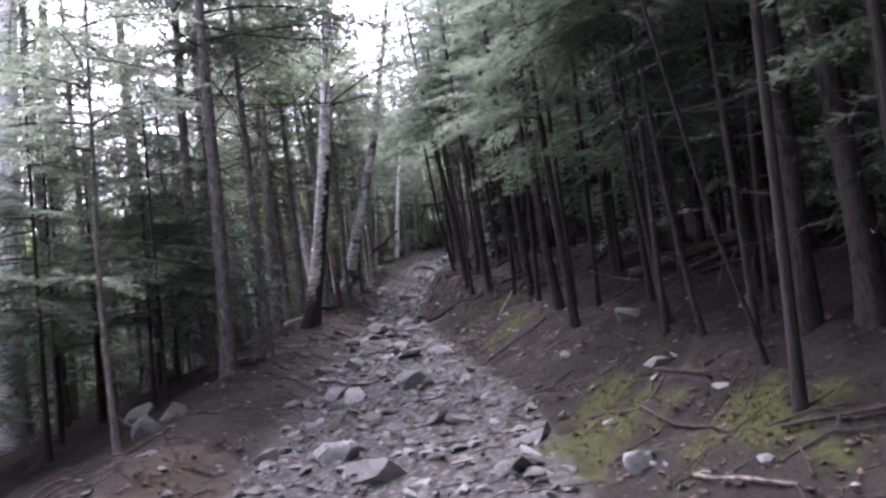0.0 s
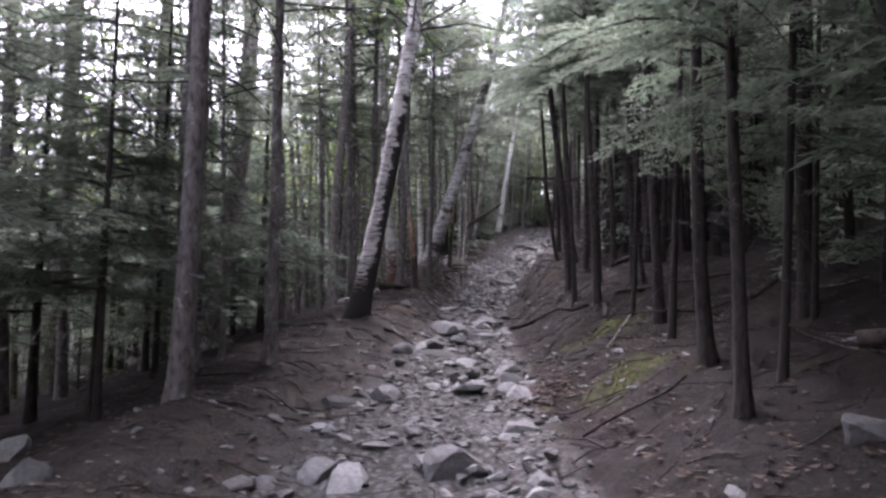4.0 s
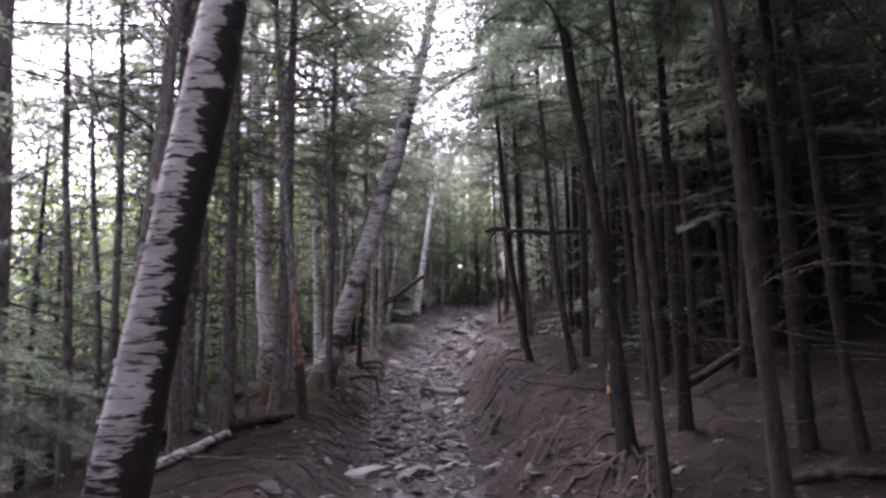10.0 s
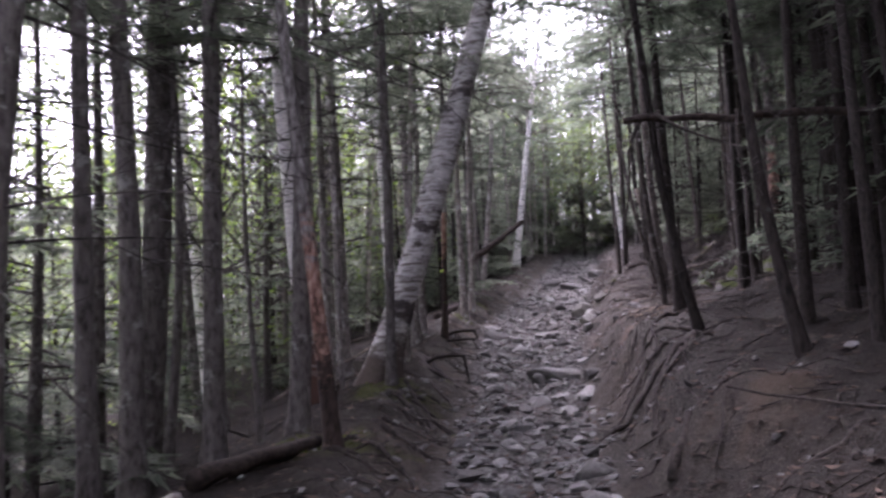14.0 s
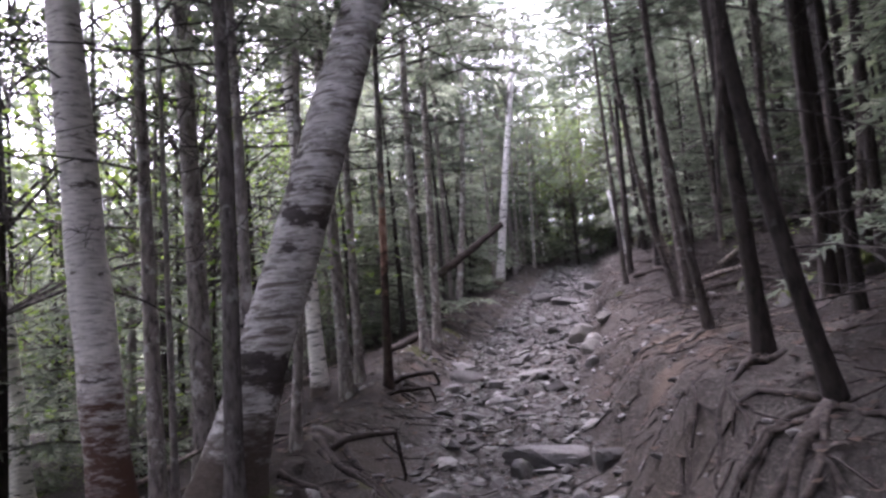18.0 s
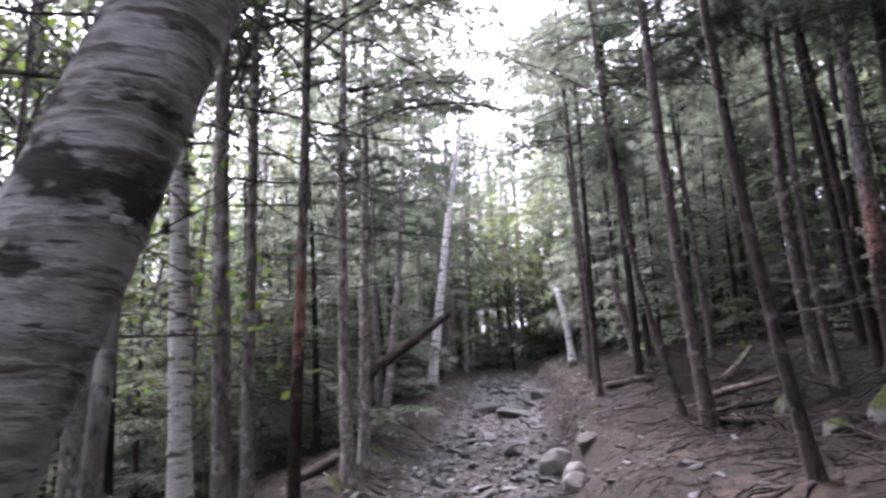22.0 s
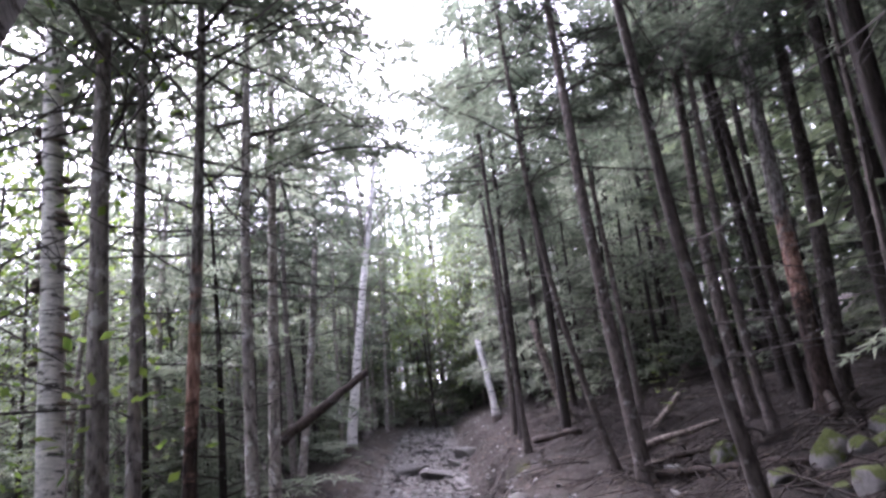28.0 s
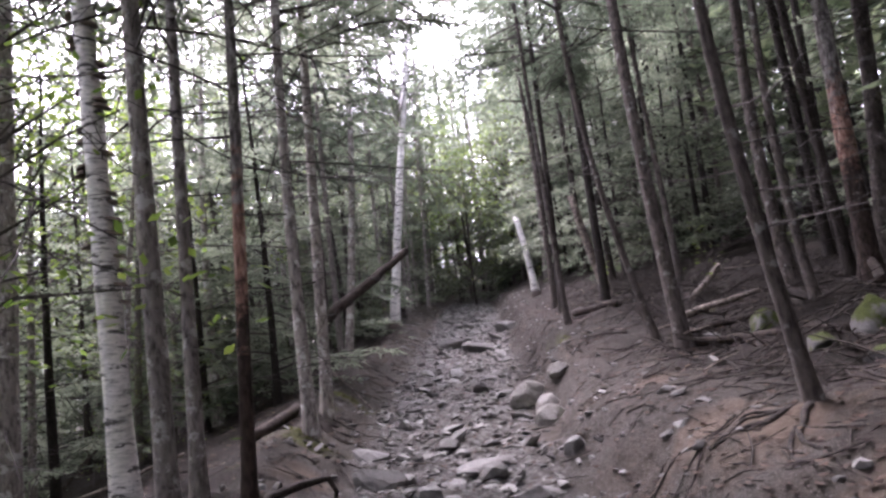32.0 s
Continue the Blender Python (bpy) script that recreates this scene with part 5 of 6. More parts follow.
rock(-1.54, 6.3, 0.3, 0.26, 0.14, 0)
rock(1.1, 4.75, 0.2, 0.2, 0.14, 20)
rock(1.72, 6.35, 0.3, 0.2, 0.12, 20)
rock(-1.26, 10.7, 0.4, 0.28, 0.2, 10)
rock(-1.6, 10.2, 0.3, 0.22, 0.16, 25)
rock(-1.5, 10.65, 0.24, 0.2, 0.13, 60)
rock(-0.72, 11.95, 0.28, 0.24, 0.18, 10)
rock(-0.03, 10.95, 0.42, 0.34, 0.2, 30)
rock(-0.61, 15.0, 0.66, 0.5, 0.16, 5)
rock(-1.32, 15.3, 0.75, 0.5, 0.18, 12)
rock(-1.2, 13.1, 0.62, 0.4, 0.14, 30)
rock(-1.55, 13.2, 0.3, 0.22, 0.12, 20)
rock(-1.29, 15.1, 0.5, 0.36, 0.2, 0)
rock(-0.58, 15.1, 0.62, 0.46, 0.22, 15)
rock(-0.08, 15.4, 0.5, 0.3, 0.12, 30)
rock(-1.48, 16.7, 0.24, 0.2, 0.14, 0)
rock(-0.73, 16.75, 0.36, 0.26, 0.13, 50)
rock(-2.1, 16.3, 0.26, 0.18, 0.12, 20)
rock(-1.55, 18.2, 0.6, 0.5, 0.16, 0)
rock(-0.29, 18.15, 0.3, 0.24, 0.13, 20)
rock(-0.68, 20.2, 0.4, 0.2, 0.1, 0)
rock(-0.71, 19.25, 0.34, 0.22, 0.09, 10)
rock(-0.42, 24.5, 0.42, 0.26, 0.16, 35)
rock(-0.86, 24.8, 0.85, 0.4, 0.2, 5)
rock(-1.1, 24.5, 0.26, 0.24, 0.16, 5)
rock(0.18, 31.46, 0.31, 0.23, 0.12, 10, material=M_TANSTONE, worn=0.2)
rock(-0.22, 31.58, 0.46, 0.36, 0.24, 20, material=M_TANSTONE, worn=0.2)
rock(-0.05, 31.10, 0.36, 0.30, 0.20, 60, material=M_TANSTONE, worn=0.2)
rock(-0.12, 30.58, 0.37, 0.30, 0.18, 0, material=M_TANSTONE, worn=0.2)
rock(-0.25, 28.83, 0.18, 0.18, 0.13, 0)
rock(-0.75, 27.95, 0.34, 0.27, 0.15, 0)
rock(-1.98, 28.82, 0.52, 0.37, 0.19, 5)
rock(-1.70, 29.03, 0.20, 0.18, 0.13, 0)
rock(-1.53, 28.34, 0.24, 0.22, 0.19, 30)
rock(-2.03, 28.21, 0.24, 0.20, 0.11, 0)
rock(-1.02, 29.19, 0.75, 0.51, 0.12, 25)
rock(-0.29, 38.14, 0.97, 0.73, 0.24, 10)
rock(-0.80, 39.01, 0.83, 0.59, 0.24, 40)
rock(0.64, 40.53, 0.72, 0.60, 0.30, 10)
rock(1.67, 30.31, 0.25, 0.21, 0.16, 0)
heap = random.Random(91)
for i in range(17):
    mx, my = 1.75 + 1.6 * heap.random(), 26.7 + 2.3 * heap.random()
    ms = heap.uniform(0.22, 0.5) if i % 5 != 4 else 0.24
    rock(mx, my, ms, ms * 0.8, ms * heap.uniform(0.4, 0.6), heap.uniform(0, 180), sink=0.25, mossy=True, seed=400 + i, material=M_MOSSROCK)
rock(2.12, 29.95, 0.46, 0.35, 0.25, 20, mossy=True, material=M_MOSSROCK)

# fallen wood
log("log", 1.62, 30.87, 2.34, 30.07, 0.036, 0.028, M_DARKWOOD, "dark rotting log on the leaf-strewn bank", 0.03, 0.05, 3)
log("log", 1.51, 30.39, 2.23, 28.59, 0.042, 0.034, M_DARKWOOD, "dark bent log lying between two spruces", 0.0, 0.02, 4)
log("log", 2.29, 32.40, 2.98, 32.96, 0.05, 0.04, M_DEADWOOD, "pale barkless log leaning up the bank", 0.0, 0.25, 5)
log("log", 1.10, 34.62, 1.60, 33.58, 0.06, 0.06, M_DARKWOOD, "short dark rotting log on the bank", 0.0, 0.0, 6)
log("log", -3.21, 29.87, -2.92, 30.93, 0.075, 0.06, M_DARKWOOD, "dark broken log below the trail edge", 0.0, 0.03, 7)
log("stick", -2.82, 33.93, -2.22, 32.58, 0.018, 0.012, M_DEADWOOD, "pale bare stick hanging over the trail edge", 0.06, 0.02, 8, "stick")
log("stick", -5.14, 30.27, -4.01, 30.32, 0.022, 0.014, M_DEADWOOD, "pale bare stick on the forest floor", 0.05, 0.12, 9, "stick")
log("stick", -6.14, 31.73, -4.90, 31.95, 0.018, 0.012, M_DARKWOOD, "dark dead stick propped among undergrowth", 0.0, 0.9, 10, "stick")
log("log", -3.5, 17.4, -3.12, 18.75, 0.06, 0.05, M_BIRCHSCARRED, "broken pale birch log beside the trail", 0.02, 0.03, 11)
log("log", -3.08, 18.9, -2.75, 20.2, 0.075, 0.05, M_DARKWOOD, "dark decaying log along the trail edge", 0.02, 0.0, 12)
log("stick", -3.3, 18.0, -2.6, 17.6, 0.02, 0.012, M_DARKWOOD, "dark dead stick by the log", 0.0, 0.04, 13, "stick")
log("log", 1.4, 17.2, 3.3, 18.5, 0.045, 0.035, M_DARKWOOD, "thin dark trunk fallen across the bank", 0.1, 0.35, 14)
log("log", 1.2, 14.85, 2.6, 13.6, 0.03, 0.02, M_DARKWOOD, "thin dark fallen pole on the forest floor", 0.02, 0.05, 15)
log("stick", 0.88, 11.9, 1.18, 12.35, 0.018, 0.012, M_DEADWOOD, "tan broken stick sticking out of the bank", 0.0, 0.2, 16, "stick")
log("log", -0.3, 15.2, 0.8, 14.6, 0.03, 0.022, M_DARKWOOD, "dark wood edging the worn bank", 0.0, 0.0, 17)
log("log", -0.26, 15.35, 0.55, 15.1, 0.028, 0.02, M_DARKWOOD, "dark rounded wood along the trail bank", 0.0, 0.0, 18)
log("stick", 1.66, 6.1, 1.78, 5.3, 0.018, 0.010, M_DARKWOOD, "curved dark stick on mossy soil", 0.02, 0.02, 19, "stick")
log("stick", 1.2, 5.75, 1.6, 4.5, 0.016, 0.010, M_DARKWOOD, "thin dark stick on mossy soil", 0.0, 0.0, 20, "stick")
log("stick", 1.77, 4.25, 2.3, 3.9, 0.014, 0.010, M_DARKWOOD, "thin dark stick on the bank", 0.02, 0.04, 21, "stick")
log("stick", 1.25, 4.3, 1.6, 3.8, 0.014, 0.008, M_DEADWOOD, "thin pale stick on moss", 0.0, 0.0, 22, "stick")
log("stick", -4.3, 23.4, -3.0, 25.0, 0.02, 0.012, M_DEADWOOD, "pale bare stick behind the birch", 0.1, 0.35, 23, "stick")
log("stick", -3.7, 23.9, -2.9, 25.2, 0.018, 0.012, M_DEADWOOD, "white dead stick on the slope", 0.0, 0.1, 24, "stick")
log("stick", -1.95, 18.95, -2.4, 18.7, 0.012, 0.010, M_DARKWOOD, "dark stick on the trail edge", 0.0, 0.0, 25, "stick")
log("stick", 0.5, 9.6, 1.35, 9.95, 0.014, 0.010, M_DARKWOOD, "long dark stick across the bank", 0.02, 0.05, 26, "stick")
log("snag", -2.75, 33.1, -1.52, 34.3, 0.085, 0.06, M_DARKWOOD, "dark dead trunk leaning over the trail edge", 0.95, 2.15, 27, "snag")

lodged = log("log", 7.6, 21.5, -0.2, 21.0, 0.08, 0.028, M_DARKWOOD, "dark dead trunk lodged across the thicket above head height", 0.4, 2.5, 51, "log", 0.11)
log("log", 4.3, 8.1, 2.2, 8.75, 0.085, 0.06, M_DARKWOOD, "dark rotting trunk lying across the slope", 0.28, 0.3, 52, "log", 0.03)
log("log", 2.4, 12.1, 3.9, 13.4, 0.04, 0.03, M_DARKWOOD, "dark fallen pole leaning up the slope", 0.05, 0.45, 53)
log("log", 1.70, 31.59, 2.64, 31.04, 0.05, 0.03, M_DEADWOOD, "weathered grey branch among litter", 0.02, 0.12, 54)
log("log", 3.13, 29.45, 4.46, 31.78, 0.055, 0.04, M_DARKWOOD, "dark rotting pole leaning on the slope", 0.05, 0.3, 55)

hang = random.Random(61)
for i in range(22):
    s = hang.uniform(0.35, 0.99)
    at = Vector((7.6, 21.5, ground_z(7.6, 21.5) + 0.47)).lerp(Vector((-0.2, 21.0, ground_z(-0.2, 21.0) + 2.58)), s)
    child("branch", hang.choice(STICKS), lodged, Matrix.Translation(at) @ pose(0, 0, 0, hang.uniform(0, 360), hang.uniform(10, 70), hang.uniform(0, 360)) @ Matrix.Scale(hang.uniform(0.6, 1.1), 4))

# the root plate of the fallen trunk on the slope
plate = new("root_plate")
plate.location = (4.25, 8.05, ground_z(4.25, 8.05))
tagged(plate, "dark upturned root plate of a fallen trunk", "stump")
pr = random.Random(6)
for i in range(14):
    a, reach = pr.uniform(0, 2 * math.pi), pr.uniform(0.25, 0.55)
    sv, sf = [], []
    tube(sv, sf, [(0, 0, 0.28), (pr.uniform(-0.1, 0.1), 0.5 * reach * math.cos(a), 0.28 + 0.5 * reach * math.sin(a)), (pr.uniform(-0.15, 0.15), reach * math.cos(a), max(-0.05, 0.28 + reach * math.sin(a)))], [0.11, 0.06, 0.015], 7, pr, 0.2)
    child("root", mesh_of("root", sv, sf, M_DARKWOOD, True), plate)

# the broken stump with fresh orange wood
stump = new("broken_stump")
stump.location = (0.74, 17.15, ground_z(0.74, 17.15))
tagged(stump, "dark broken stump with a splintered orange top", "stump")
sv, sf = trunk_verts(lambda z: (-0.12 * z, 0.0), 0.042, 0.42, 10, random.Random(4), step=0.12, taper=0.3)
child("trunk", mesh_of("trunk", sv, sf, M_DARKWOOD, True), stump)
sv, sf = [], []
tube(sv, sf, [(-0.045, 0, 0.30), (-0.05, 0, 0.42), (-0.055, 0, 0.56)], [0.034, 0.026, 0.008], 5, random.Random(5), 0.3)
child("splinter", mesh_of("splinter", sv, sf, M_FRESHWOOD), stump, label="fresh orange splintered wood")

# the root mound under the first birch
for i in range(7):
    a = i * 0.9 + 0.3
    root([(-2.3 + 0.4 * math.cos(a), 13.55 + 0.4 * math.sin(a)), (-2.3 + 0.65 * math.cos(a + 0.2), 13.55 + 0.65 * math.sin(a + 0.2)), (-2.3 + 0.95 * math.cos(a + 0.1), 13.55 + 0.95 * math.sin(a + 0.1))], 0.04, 60 + i)

# roots fanning down the worn bank
fan = random.Random(71)
for i in range(10):
    a = math.pi + fan.uniform(-0.75, 0.95)
    reach = fan.uniform(0.45, 1.15)
    root([(0.84 + 0.1 * math.cos(a), 26.7 + 0.1 * math.sin(a)), (0.8 + 0.5 * reach * math.cos(a), 26.65 + 0.5 * reach * math.sin(a)), (0.76 + reach * math.cos(a + 0.25), 26.55 + reach * math.sin(a + 0.25))], fan.uniform(0.012, 0.026), 80 + i)
for i in range(3):
    a = math.pi + fan.uniform(-1.0, 1.1)
    reach = fan.uniform(0.5, 1.1)
    root([(0.55 + 0.1 * math.cos(a), 23.7 + 0.1 * math.sin(a)), (0.5 + 0.5 * reach * math.cos(a), 23.65 + 0.5 * reach * math.sin(a)), (0.45 + reach * math.cos(a - 0.3), 23.6 + reach * math.sin(a - 0.3))], fan.uniform(0.018, 0.042), 100 + i)
for i in range(4):
    a = math.pi + 0.2 + fan.uniform(-0.5, 0.9)
    reach = fan.uniform(0.7, 1.2)
    root([(0.45 + 0.1 * math.cos(a), 22.3 + 0.1 * math.sin(a)), (0.4 + 0.5 * reach * math.cos(a), 22.25 + 0.5 * reach * math.sin(a)), (0.3 + reach * math.cos(a + 0.3), 22.1 + reach * math.sin(a + 0.3))], fan.uniform(0.018, 0.035), 250 + i)
for i, (rx, ry) in enumerate(((1.58, 30.88), (0.55, 22.40), (0.65, 16.40), (0.95, 14.30), (0.97, 34.57))):
    for j in range(5):
        a = 2.2 + 0.55 * j + 0.2 * i
        root([(rx + 0.05 * math.cos(a), ry + 0.05 * math.sin(a)), (rx + 0.35 * math.cos(a), ry + 0.35 * math.sin(a)), (rx + 0.75 * math.cos(a + 0.25), ry + 0.75 * math.sin(a + 0.25))], 0.028, 130 + 10 * i + j)
for i, (rx, ry) in enumerate(((-2.60, 22.50), (-2.75, 27.52), (-2.68, 30.46), (-2.68, 20.10), (-2.50, 10.90), (-2.56, 9.15))):
    for j in range(4):
        a = -0.9 + 0.55 * j + 0.1 * i
        root([(rx + 0.05 * math.cos(a), ry + 0.05 * math.sin(a)), (rx + 0.3 * math.cos(a), ry + 0.3 * math.sin(a)), (rx + 0.62 * math.cos(a + 0.25), ry + 0.62 * math.sin(a + 0.25))], 0.03, 190 + 10 * i + j)


for i in range(4):
    a, y0 = math.pi + fan.uniform(-0.15, 0.75), 23.8 - 0.2 * i
    reach = fan.uniform(0.5, 0.95)
    root([(0.6, y0), (0.6 + 0.45 * reach * math.cos(a), y0 + 0.45 * reach * math.sin(a)), (0.6 + reach * math.cos(a + 0.2), y0 + reach * math.sin(a + 0.2)), (0.5 + reach * math.cos(a + 0.2), y0 - 0.35 + reach * math.sin(a + 0.2))], fan.choice((0.016, 0.024, 0.035, 0.05)), 300 + i)
for i in range(4):
    out = 0.3 + 0.6 * fan.random()
    root([(0.5, 22.4), (0.25, 22.1 - 0.3 * fan.random()), (0.3 - 0.8 * out, 21.7 - 0.5 * fan.random()), (0.2 - 0.95 * out, 21.2 - 0.9 * fan.random())], fan.choice((0.02, 0.03, 0.05)), 330 + i)
for i in range(8):
    y0 = 22.0 + 3.0 * fan.random()
    root([(-2.75 + 0.2 * fan.random(), y0 + 0.5 * fan.random()), (-2.4, y0 + 0.3 * fan.random() - 0.1), (-2.15 + 0.25 * fan.random(), y0 - 0.4 * fan.random()), (-2.1 + 0.3 * fan.random(), y0 - 0.3 - 0.7 * fan.random())], fan.uniform(0.022, 0.05), 350 + i)
for i in range(6):
    y0 = 14.8 + 0.7 * i + 0.4 * fan.random()
    root([(0.75, y0 + fan.uniform(0.1, 0.6)), (0.35, y0 + fan.uniform(0.0, 0.5)), (0.05, y0 - fan.uniform(-0.2, 0.4)), (-0.2, y0 - fan.uniform(0.0, 0.8))], fan.choice((0.012, 0.018, 0.026)), 370 + i)
# ledges of root and soil along the contour of the bank
for i in range(12):
    y0, d = 12.5 + 9.5 * i / 11 + fan.uniform(-0.3, 0.3), fan.uniform(0.15, 1.1)
    root([(trail_right(y0 + 0.4 * k) + d + 0.10 * k + fan.uniform(-0.08, 0.08), y0 + 0.4 * k) for k in range(4)], fan.choice((0.015, 0.025, 0.04)), 410 + i)
for i in range(7):
    y0 = 17.2 + 0.7 * i
    root([(-2.5, y0 + 0.4), (-2.1, y0 + 0.2), (-1.8, y0 - 0.15)], fan.uniform(0.018, 0.032), 390 + i)


def root_arch(x0, y0, x1, y1, up, r, seed):
    """A root that stands clear of the washed-out trail edge and drops to it."""
    rng = random.Random(seed)
    z0, z1 = ground_z(x0, y0), ground_z(x1, y1)
    pts = [(x0, y0, z0 - 0.04), (x0 * 0.75 + x1 * 0.25, y0 * 0.75 + y1 * 0.25, z0 + up * 0.7), (x0 * 0.45 + x1 * 0.55, y0 * 0.45 + y1 * 0.55, z0 + up), (x0 * 0.1 + x1 * 0.9, y0 * 0.1 + y1 * 0.9, z0 + up * 0.95), (x1, y1, z1 + up * 0.55), (x1 - 0.03, y1 - 0.02, z1 - 0.05)]
    v, f = [], []
    tube(v, f, pts, [r * 1.3, r * 1.15, r, r * 0.85, r * 0.6, r * 0.5], 8, rng, 0.1)
    tagged(new("tree_root", mesh_of("tree_root", v, f, M_ROOT, True)), "dark root arching out over the trail edge", "root", "roots on the banks")


root_arch(-2.74, 27.43, -2.26, 28.43, 0.08, 0.032, 1)
root_arch(-2.55, 24.2, -2.0, 24.4, 0.05, 0.024, 2)
root_arch(-2.71, 26.82, -2.19, 27.53, 0.03, 0.022, 4)


# ---- bracket fungi on the white birch ----
def bracket_fungi(ob, path, r0, h):
    rng = random.Random(8)
    for i in range(24):
        z = 1.55 + 0.105 * i + rng.uniform(-0.04, 0.04)
        cx, cy = path(z)
        r = r0 * (1 - 0.8 * z / h)
        a = rng.choice((0.0, math.pi)) + rng.uniform(-0.7, 0.3)
        w = rng.uniform(0.045, 0.085)
        v, f = [], []
        for j in range(9):
            b = math.pi * j / 8 - math.pi / 2
            q = Vector((math.cos(b) * w * 1.3, math.sin(b) * w, 0))
            v += [(q.x, q.y, -0.004), (q.x * 0.7, q.y * 0.85, 0.022)]
        for j in range(8):
            f.append((2 * j, 2 * j + 2, 2 * j + 3, 2 * j + 1))
        f += [tuple(range(0, 18, 2))[::-1], tuple(range(1, 18, 2))]
        child("bracket_fungus", mesh_of("bracket_fungus", v, f, M_FUNGUS), ob, Matrix.Translation((cx + math.cos(a) * r * 0.9, cy + math.sin(a) * r * 0.9, z)) @ pose(0, 0, 0, 0, 8, math.degrees(a)), "small tan shelf fungus" if i == 0 else "")


white_birch = min((o for o in scene.objects if o.name.startswith("birch_tree") and o.parent is None), key=lambda o: (o.location.x + 3.67) ** 2 + (o.location.y - 27.8) ** 2)
bracket_fungi(white_birch, lambda z: (-0.034 * z - 0.0031 * z * z, 0.0), 0.107, 10.7)
bark_flaps(white_birch, lambda z: (-0.034 * z - 0.0031 * z * z, 0.0), 0.107, 10.7, 0.3, 4.5, 40, M_BIRCH, 3)


bark_flaps(min((o for o in scene.objects if o.name.startswith("spruce") and o.parent is None), key=lambda o: (o.location.x - 3.68) ** 2 + (o.location.y - 30.47) ** 2), lambda z: (-0.004 * z + 0.0078 * z * z, 0.0), 0.107, 10.1, 0.3, 4.0, 40, M_RED, 4)


# ---- moss cushions, litter, twigs and seedlings ----
def moss_cushions():
    rng = random.Random(33)
    v, f = [], []
    for mx, my, mr in MOSS_SPOTS:
        for _ in range(int(1500 * mr)):
            a, d = rng.uniform(0, 2 * math.pi), mr * math.sqrt(rng.random()) * 1.05
            x, y = mx + math.cos(a) * d, my + math.sin(a) * d
            if moss_mask(x, y) < 0.35:
                continue
            z = ground_z(x, y) - 0.01
            b = rng.uniform(0, 2 * math.pi)
            q = Vector((math.cos(b) * 0.018, math.sin(b) * 0.018, rng.uniform(0.008, 0.03)))
            w = Vector((-math.sin(b), math.cos(b), 0)) * 0.012
            k = len(v)
            p = Vector((x, y, z))
            v += [tuple(p - w), tuple(p + w), tuple(p + q)]
            f.append((k, k + 1, k + 2))
    tagged(new("moss", mesh_of("moss", v, f, M_MOSS)), "low yellow-green moss on the trailside soil", "moss", kind="stuff")


def litter():
    rng = random.Random(44)
    v, f, wv, wf = [], [], [], []
    for i in range(24000):
        y = rng.uniform(2.5, 40)
        side = rng.random()
        if side < 0.5:
            x = trail_right(y) + 0.15 + abs(rng.gauss(0, 1.6))
        elif side < 0.82:
            x = trail_left(y) - 0.1 - abs(rng.gauss(0, 1.3))
        else:
            x = rng.uniform(trail_left(y), trail_right(y))
        size = rng.uniform(0.016, 0.045)
        z = ground_z(x, y) + 0.008
        a = rng.uniform(0, 2 * math.pi)
        ux, uy = math.cos(a) * size, math.sin(a) * size
        k = len(v)
        curl = rng.uniform(0.1, 0.6) * size
        v += [(x - ux, y - uy, z + curl * rng.random()), (x + uy * 0.5, y - ux * 0.5, z), (x + ux, y + uy, z + curl), (x - uy * 0.5, y + ux * 0.5, z + curl * 0.3)]
        f.append((k, k + 1, k + 2, k + 3))
        if i % 9 == 0:
            ln = rng.uniform(0.1, 0.55)
            b = rng.uniform(0, 2 * math.pi)
            x2, y2 = x + math.cos(b) * ln, y + math.sin(b) * ln
            r = rng.uniform(0.003, 0.008)
            tube(wv, wf, [(x, y, z + r), ((x + x2) / 2 + 0.02, (y + y2) / 2, ground_z((x + x2) / 2, (y + y2) / 2) + 0.02), (x2, y2, ground_z(x2, y2) + r)], [r, r * 0.9, r * 0.5], 4, cap=False)
    for _ in range(1700):
        y = rng.uniform(27, 41)
        x = trail_right(y) + 1.5 + abs(rng.gauss(0.6, 1.7))
        ln, b = rng.uniform(0.15, 0.9), rng.uniform(0, 2 * math.pi)
        x2, y2, r, up = x + math.cos(b) * ln, y + math.sin(b) * ln, rng.uniform(0.004, 0.012), rng.choice((0.0, 0.0, rng.uniform(0.0, 0.3)))
        tube(wv, wf, [(x, y, ground_z(x, y) + r), ((x + x2) / 2 + 0.03, (y + y2) / 2, ground_z((x + x2) / 2, (y + y2) / 2) + 0.02 + up * 0.6), (x2, y2, ground_z(x2, y2) + r + up)], [r, r * 0.9, r * 0.4], 4, cap=False)
    for _ in range(160):
        x, y = rng.gauss(0.25, 0.22), rng.gauss(10.9, 0.3)
        z = ground_z(x, y) + 0.015
        a, size = rng.uniform(0, 2 * math.pi), rng.uniform(0.03, 0.06)
        k = len(v)
        v += [(x - math.cos(a) * size, y - math.sin(a) * size, z + 0.01), (x + math.sin(a) * size * 0.5, y - math.cos(a) * size * 0.5, z), (x + math.cos(a) * size, y + math.sin(a) * size, z + 0.02), (x - math.sin(a) * size * 0.5, y + math.cos(a) * size * 0.5, z)]
        f.append((k, k + 1, k + 2, k + 3))
    tagged(new("leaf_litter", mesh_of("leaf_litter", v, f, M_LITTER)), "dry tan leaves scattered over the soil", "leaf litter", kind="stuff")
    tagged(new("fallen_twigs", mesh_of("fallen_twigs", wv, wf, M_ROOT)), "thin fallen twigs scattered over the soil", "twigs", kind="stuff")


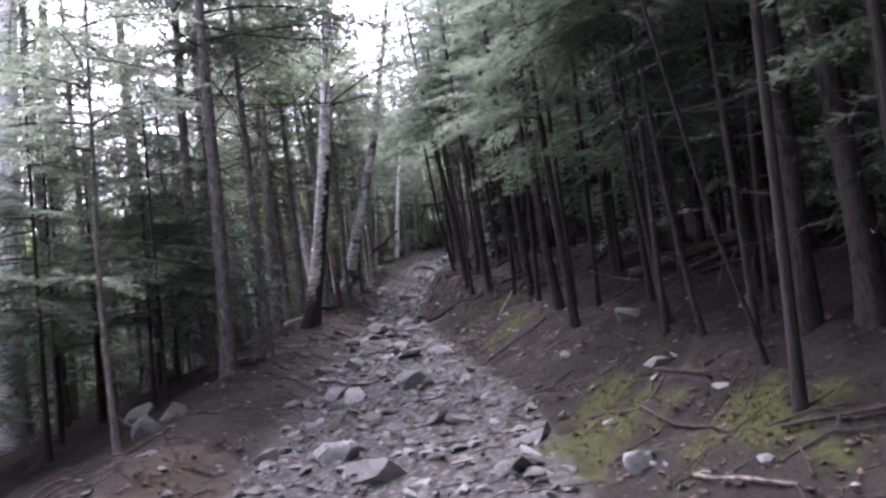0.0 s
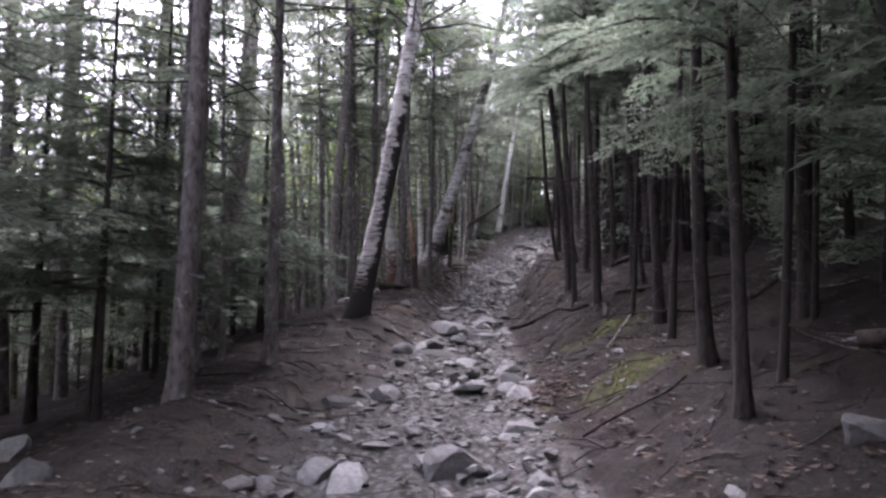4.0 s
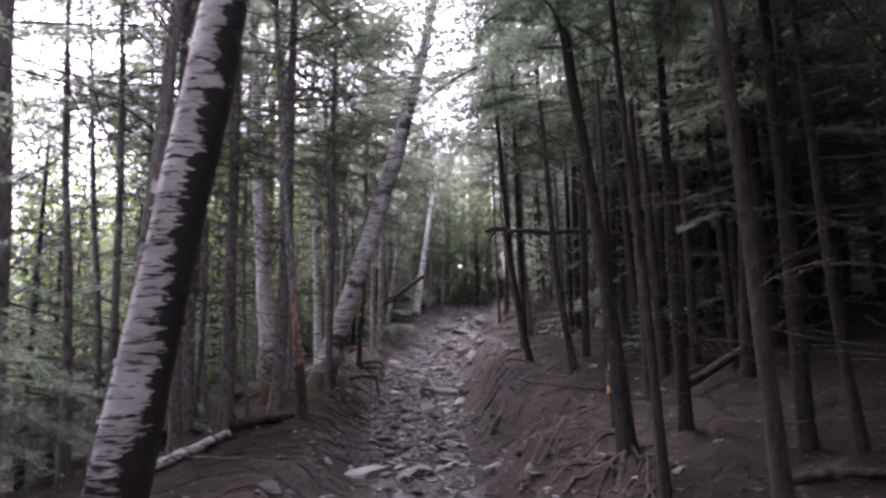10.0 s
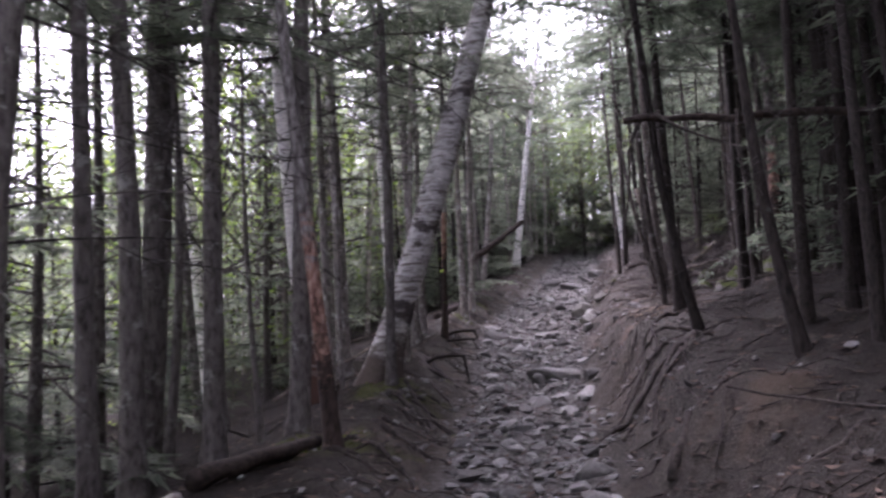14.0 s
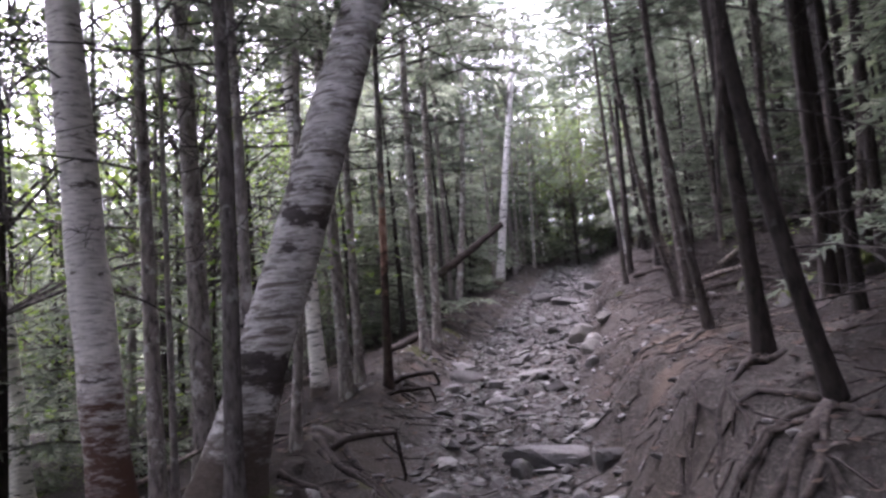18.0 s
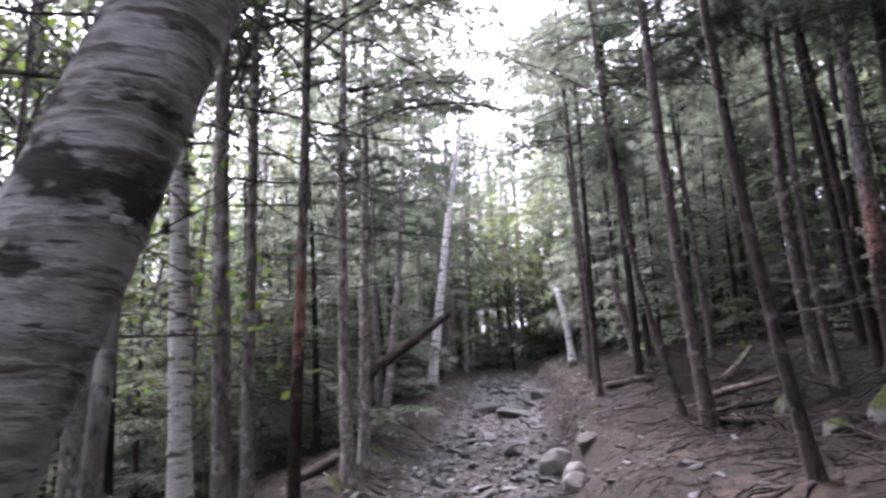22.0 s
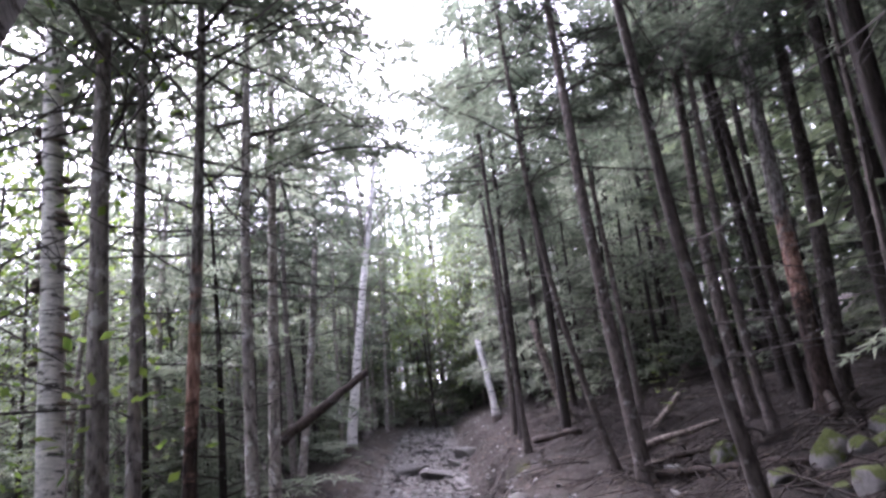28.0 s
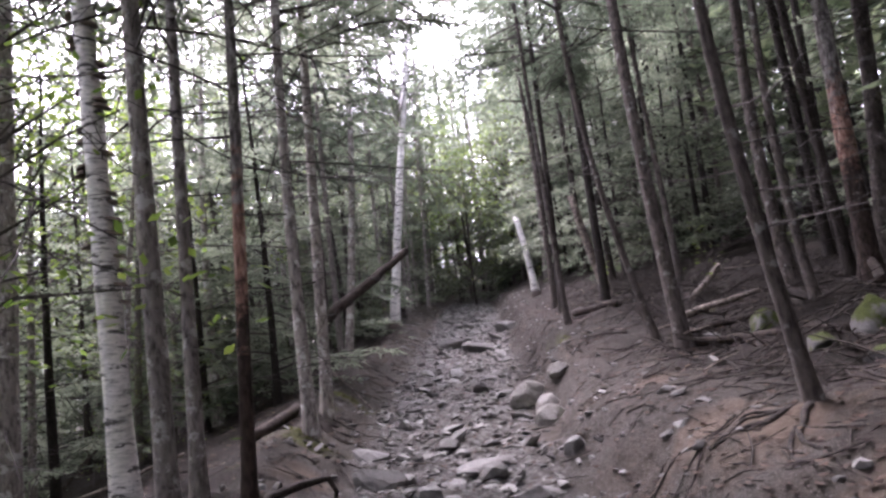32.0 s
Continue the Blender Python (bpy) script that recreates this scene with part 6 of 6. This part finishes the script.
def seedling(x, y, tall, seed):
    rng = random.Random(seed)
    ob = new("seedling")
    ob.location = (x, y, ground_z(x, y))
    tagged(ob, "small broadleaf seedling with bright green leaves", "plant", "seedlings on the slopes")
    v, f = [], []
    tube(v, f, [(0, 0, -0.03), (0.02, 0.01, tall * 0.5), (0.0, 0.03, tall)], [0.006, 0.004, 0.002], 4)
    child("stem", mesh_of("stem", v, f, M_TWIG), ob)
    for i in range(14):
        a, z = rng.uniform(0, 2 * math.pi), tall * rng.uniform(0.45, 1.0)
        d, s = Vector((math.cos(a), math.sin(a), rng.uniform(-0.2, 0.2))), rng.uniform(0.06, 0.12)
        w = Vector((-math.sin(a), math.cos(a), 0)) * s * 0.36
        p = Vector((0, 0, z)) + d * rng.uniform(0.03, 0.25)
        me = mesh_of("leaf", [tuple(p), tuple(p + d * s * 0.5 - w), tuple(p + d * s), tuple(p + d * s * 0.5 + w)], [(0, 1, 2), (0, 2, 3)], M_LEAF)
        child("leaf", me, ob)


def fallen_branches():
    rng = random.Random(55)
    kept = 0
    while kept < 190:
        y = rng.uniform(4, 38) if kept < 110 else rng.uniform(26, 38)
        x = trail_right(y) + rng.uniform(1.3, 4.2) if rng.random() < 0.65 or kept > 110 else trail_left(y) - rng.uniform(0.9, 2.8)
        if 20 < y < 28.5 and trail_left(y) < x < trail_right(y) + 1.6:
            continue
        kept += 1
        ob = new("fallen_branch", rng.choice(STICKS))
        size = rng.uniform(0.55, 1.1)
        ob.matrix_basis = Matrix.Translation((x, y, ground_z(x, y) + 0.02)) @ pose(0, 0, 0, rng.uniform(-20, 20), rng.uniform(-9, 3), rng.uniform(0, 360)) @ Matrix.Scale(size, 4)
        for k in range(2):
            child("twig", rng.choice(STICKS[:4]), ob, Matrix.Translation((rng.uniform(0.12, 0.3), 0, 0)) @ pose(0, 0, 0, 0, rng.uniform(-25, 5), rng.choice((-1, 1)) * rng.uniform(25, 65)) @ Matrix.Scale(rng.uniform(0.3, 0.6), 4))
        tagged(ob, "bare dead branch lying on the leaf litter", "branch", "fallen branches")


moss_cushions()
fallen_branches()
litter()
rock(0.97, 19.05, 0.09, 0.07, 0.06, 10, material=M_BIRCH)
rock(1.9, 7.9, 0.3, 0.22, 0.16, 30)
rock(2.7, 6.7, 0.26, 0.2, 0.14, 70)
rock(3.3, 9.2, 0.34, 0.24, 0.16, 10)
rock(0.9, 25.7, 0.2, 0.12, 0.05, 20)
rock(0.53, 28.50, 0.21, 0.16, 0.09, 50)
for i, (px, py, ph) in enumerate(((-4.13, 32.06, 0.7), (-5.05, 34.92, 0.9), (-4.58, 30.66, 0.4), (-5.74, 32.15, 0.6), (-3.93, 36.74, 0.5), (3.09, 33.69, 0.8), (3.38, 34.60, 1.0), (-3.18, 44.56, 0.7), (-2.37, 42.37, 0.8), (2.03, 43.20, 0.8), (-4.00, 20.90, 0.5), (-4.60, 18.20, 0.4), (4.58, 27.84, 0.5), (2.59, 32.50, 0.5), (3.63, 32.37, 0.6), (4.51, 33.80, 0.7), (4.93, 31.81, 0.6), (2.23, 36.49, 0.6), (3.58, 38.27, 0.9), (5.24, 31.23, 0.5))):
    seedling(px, py, ph, 300 + i)
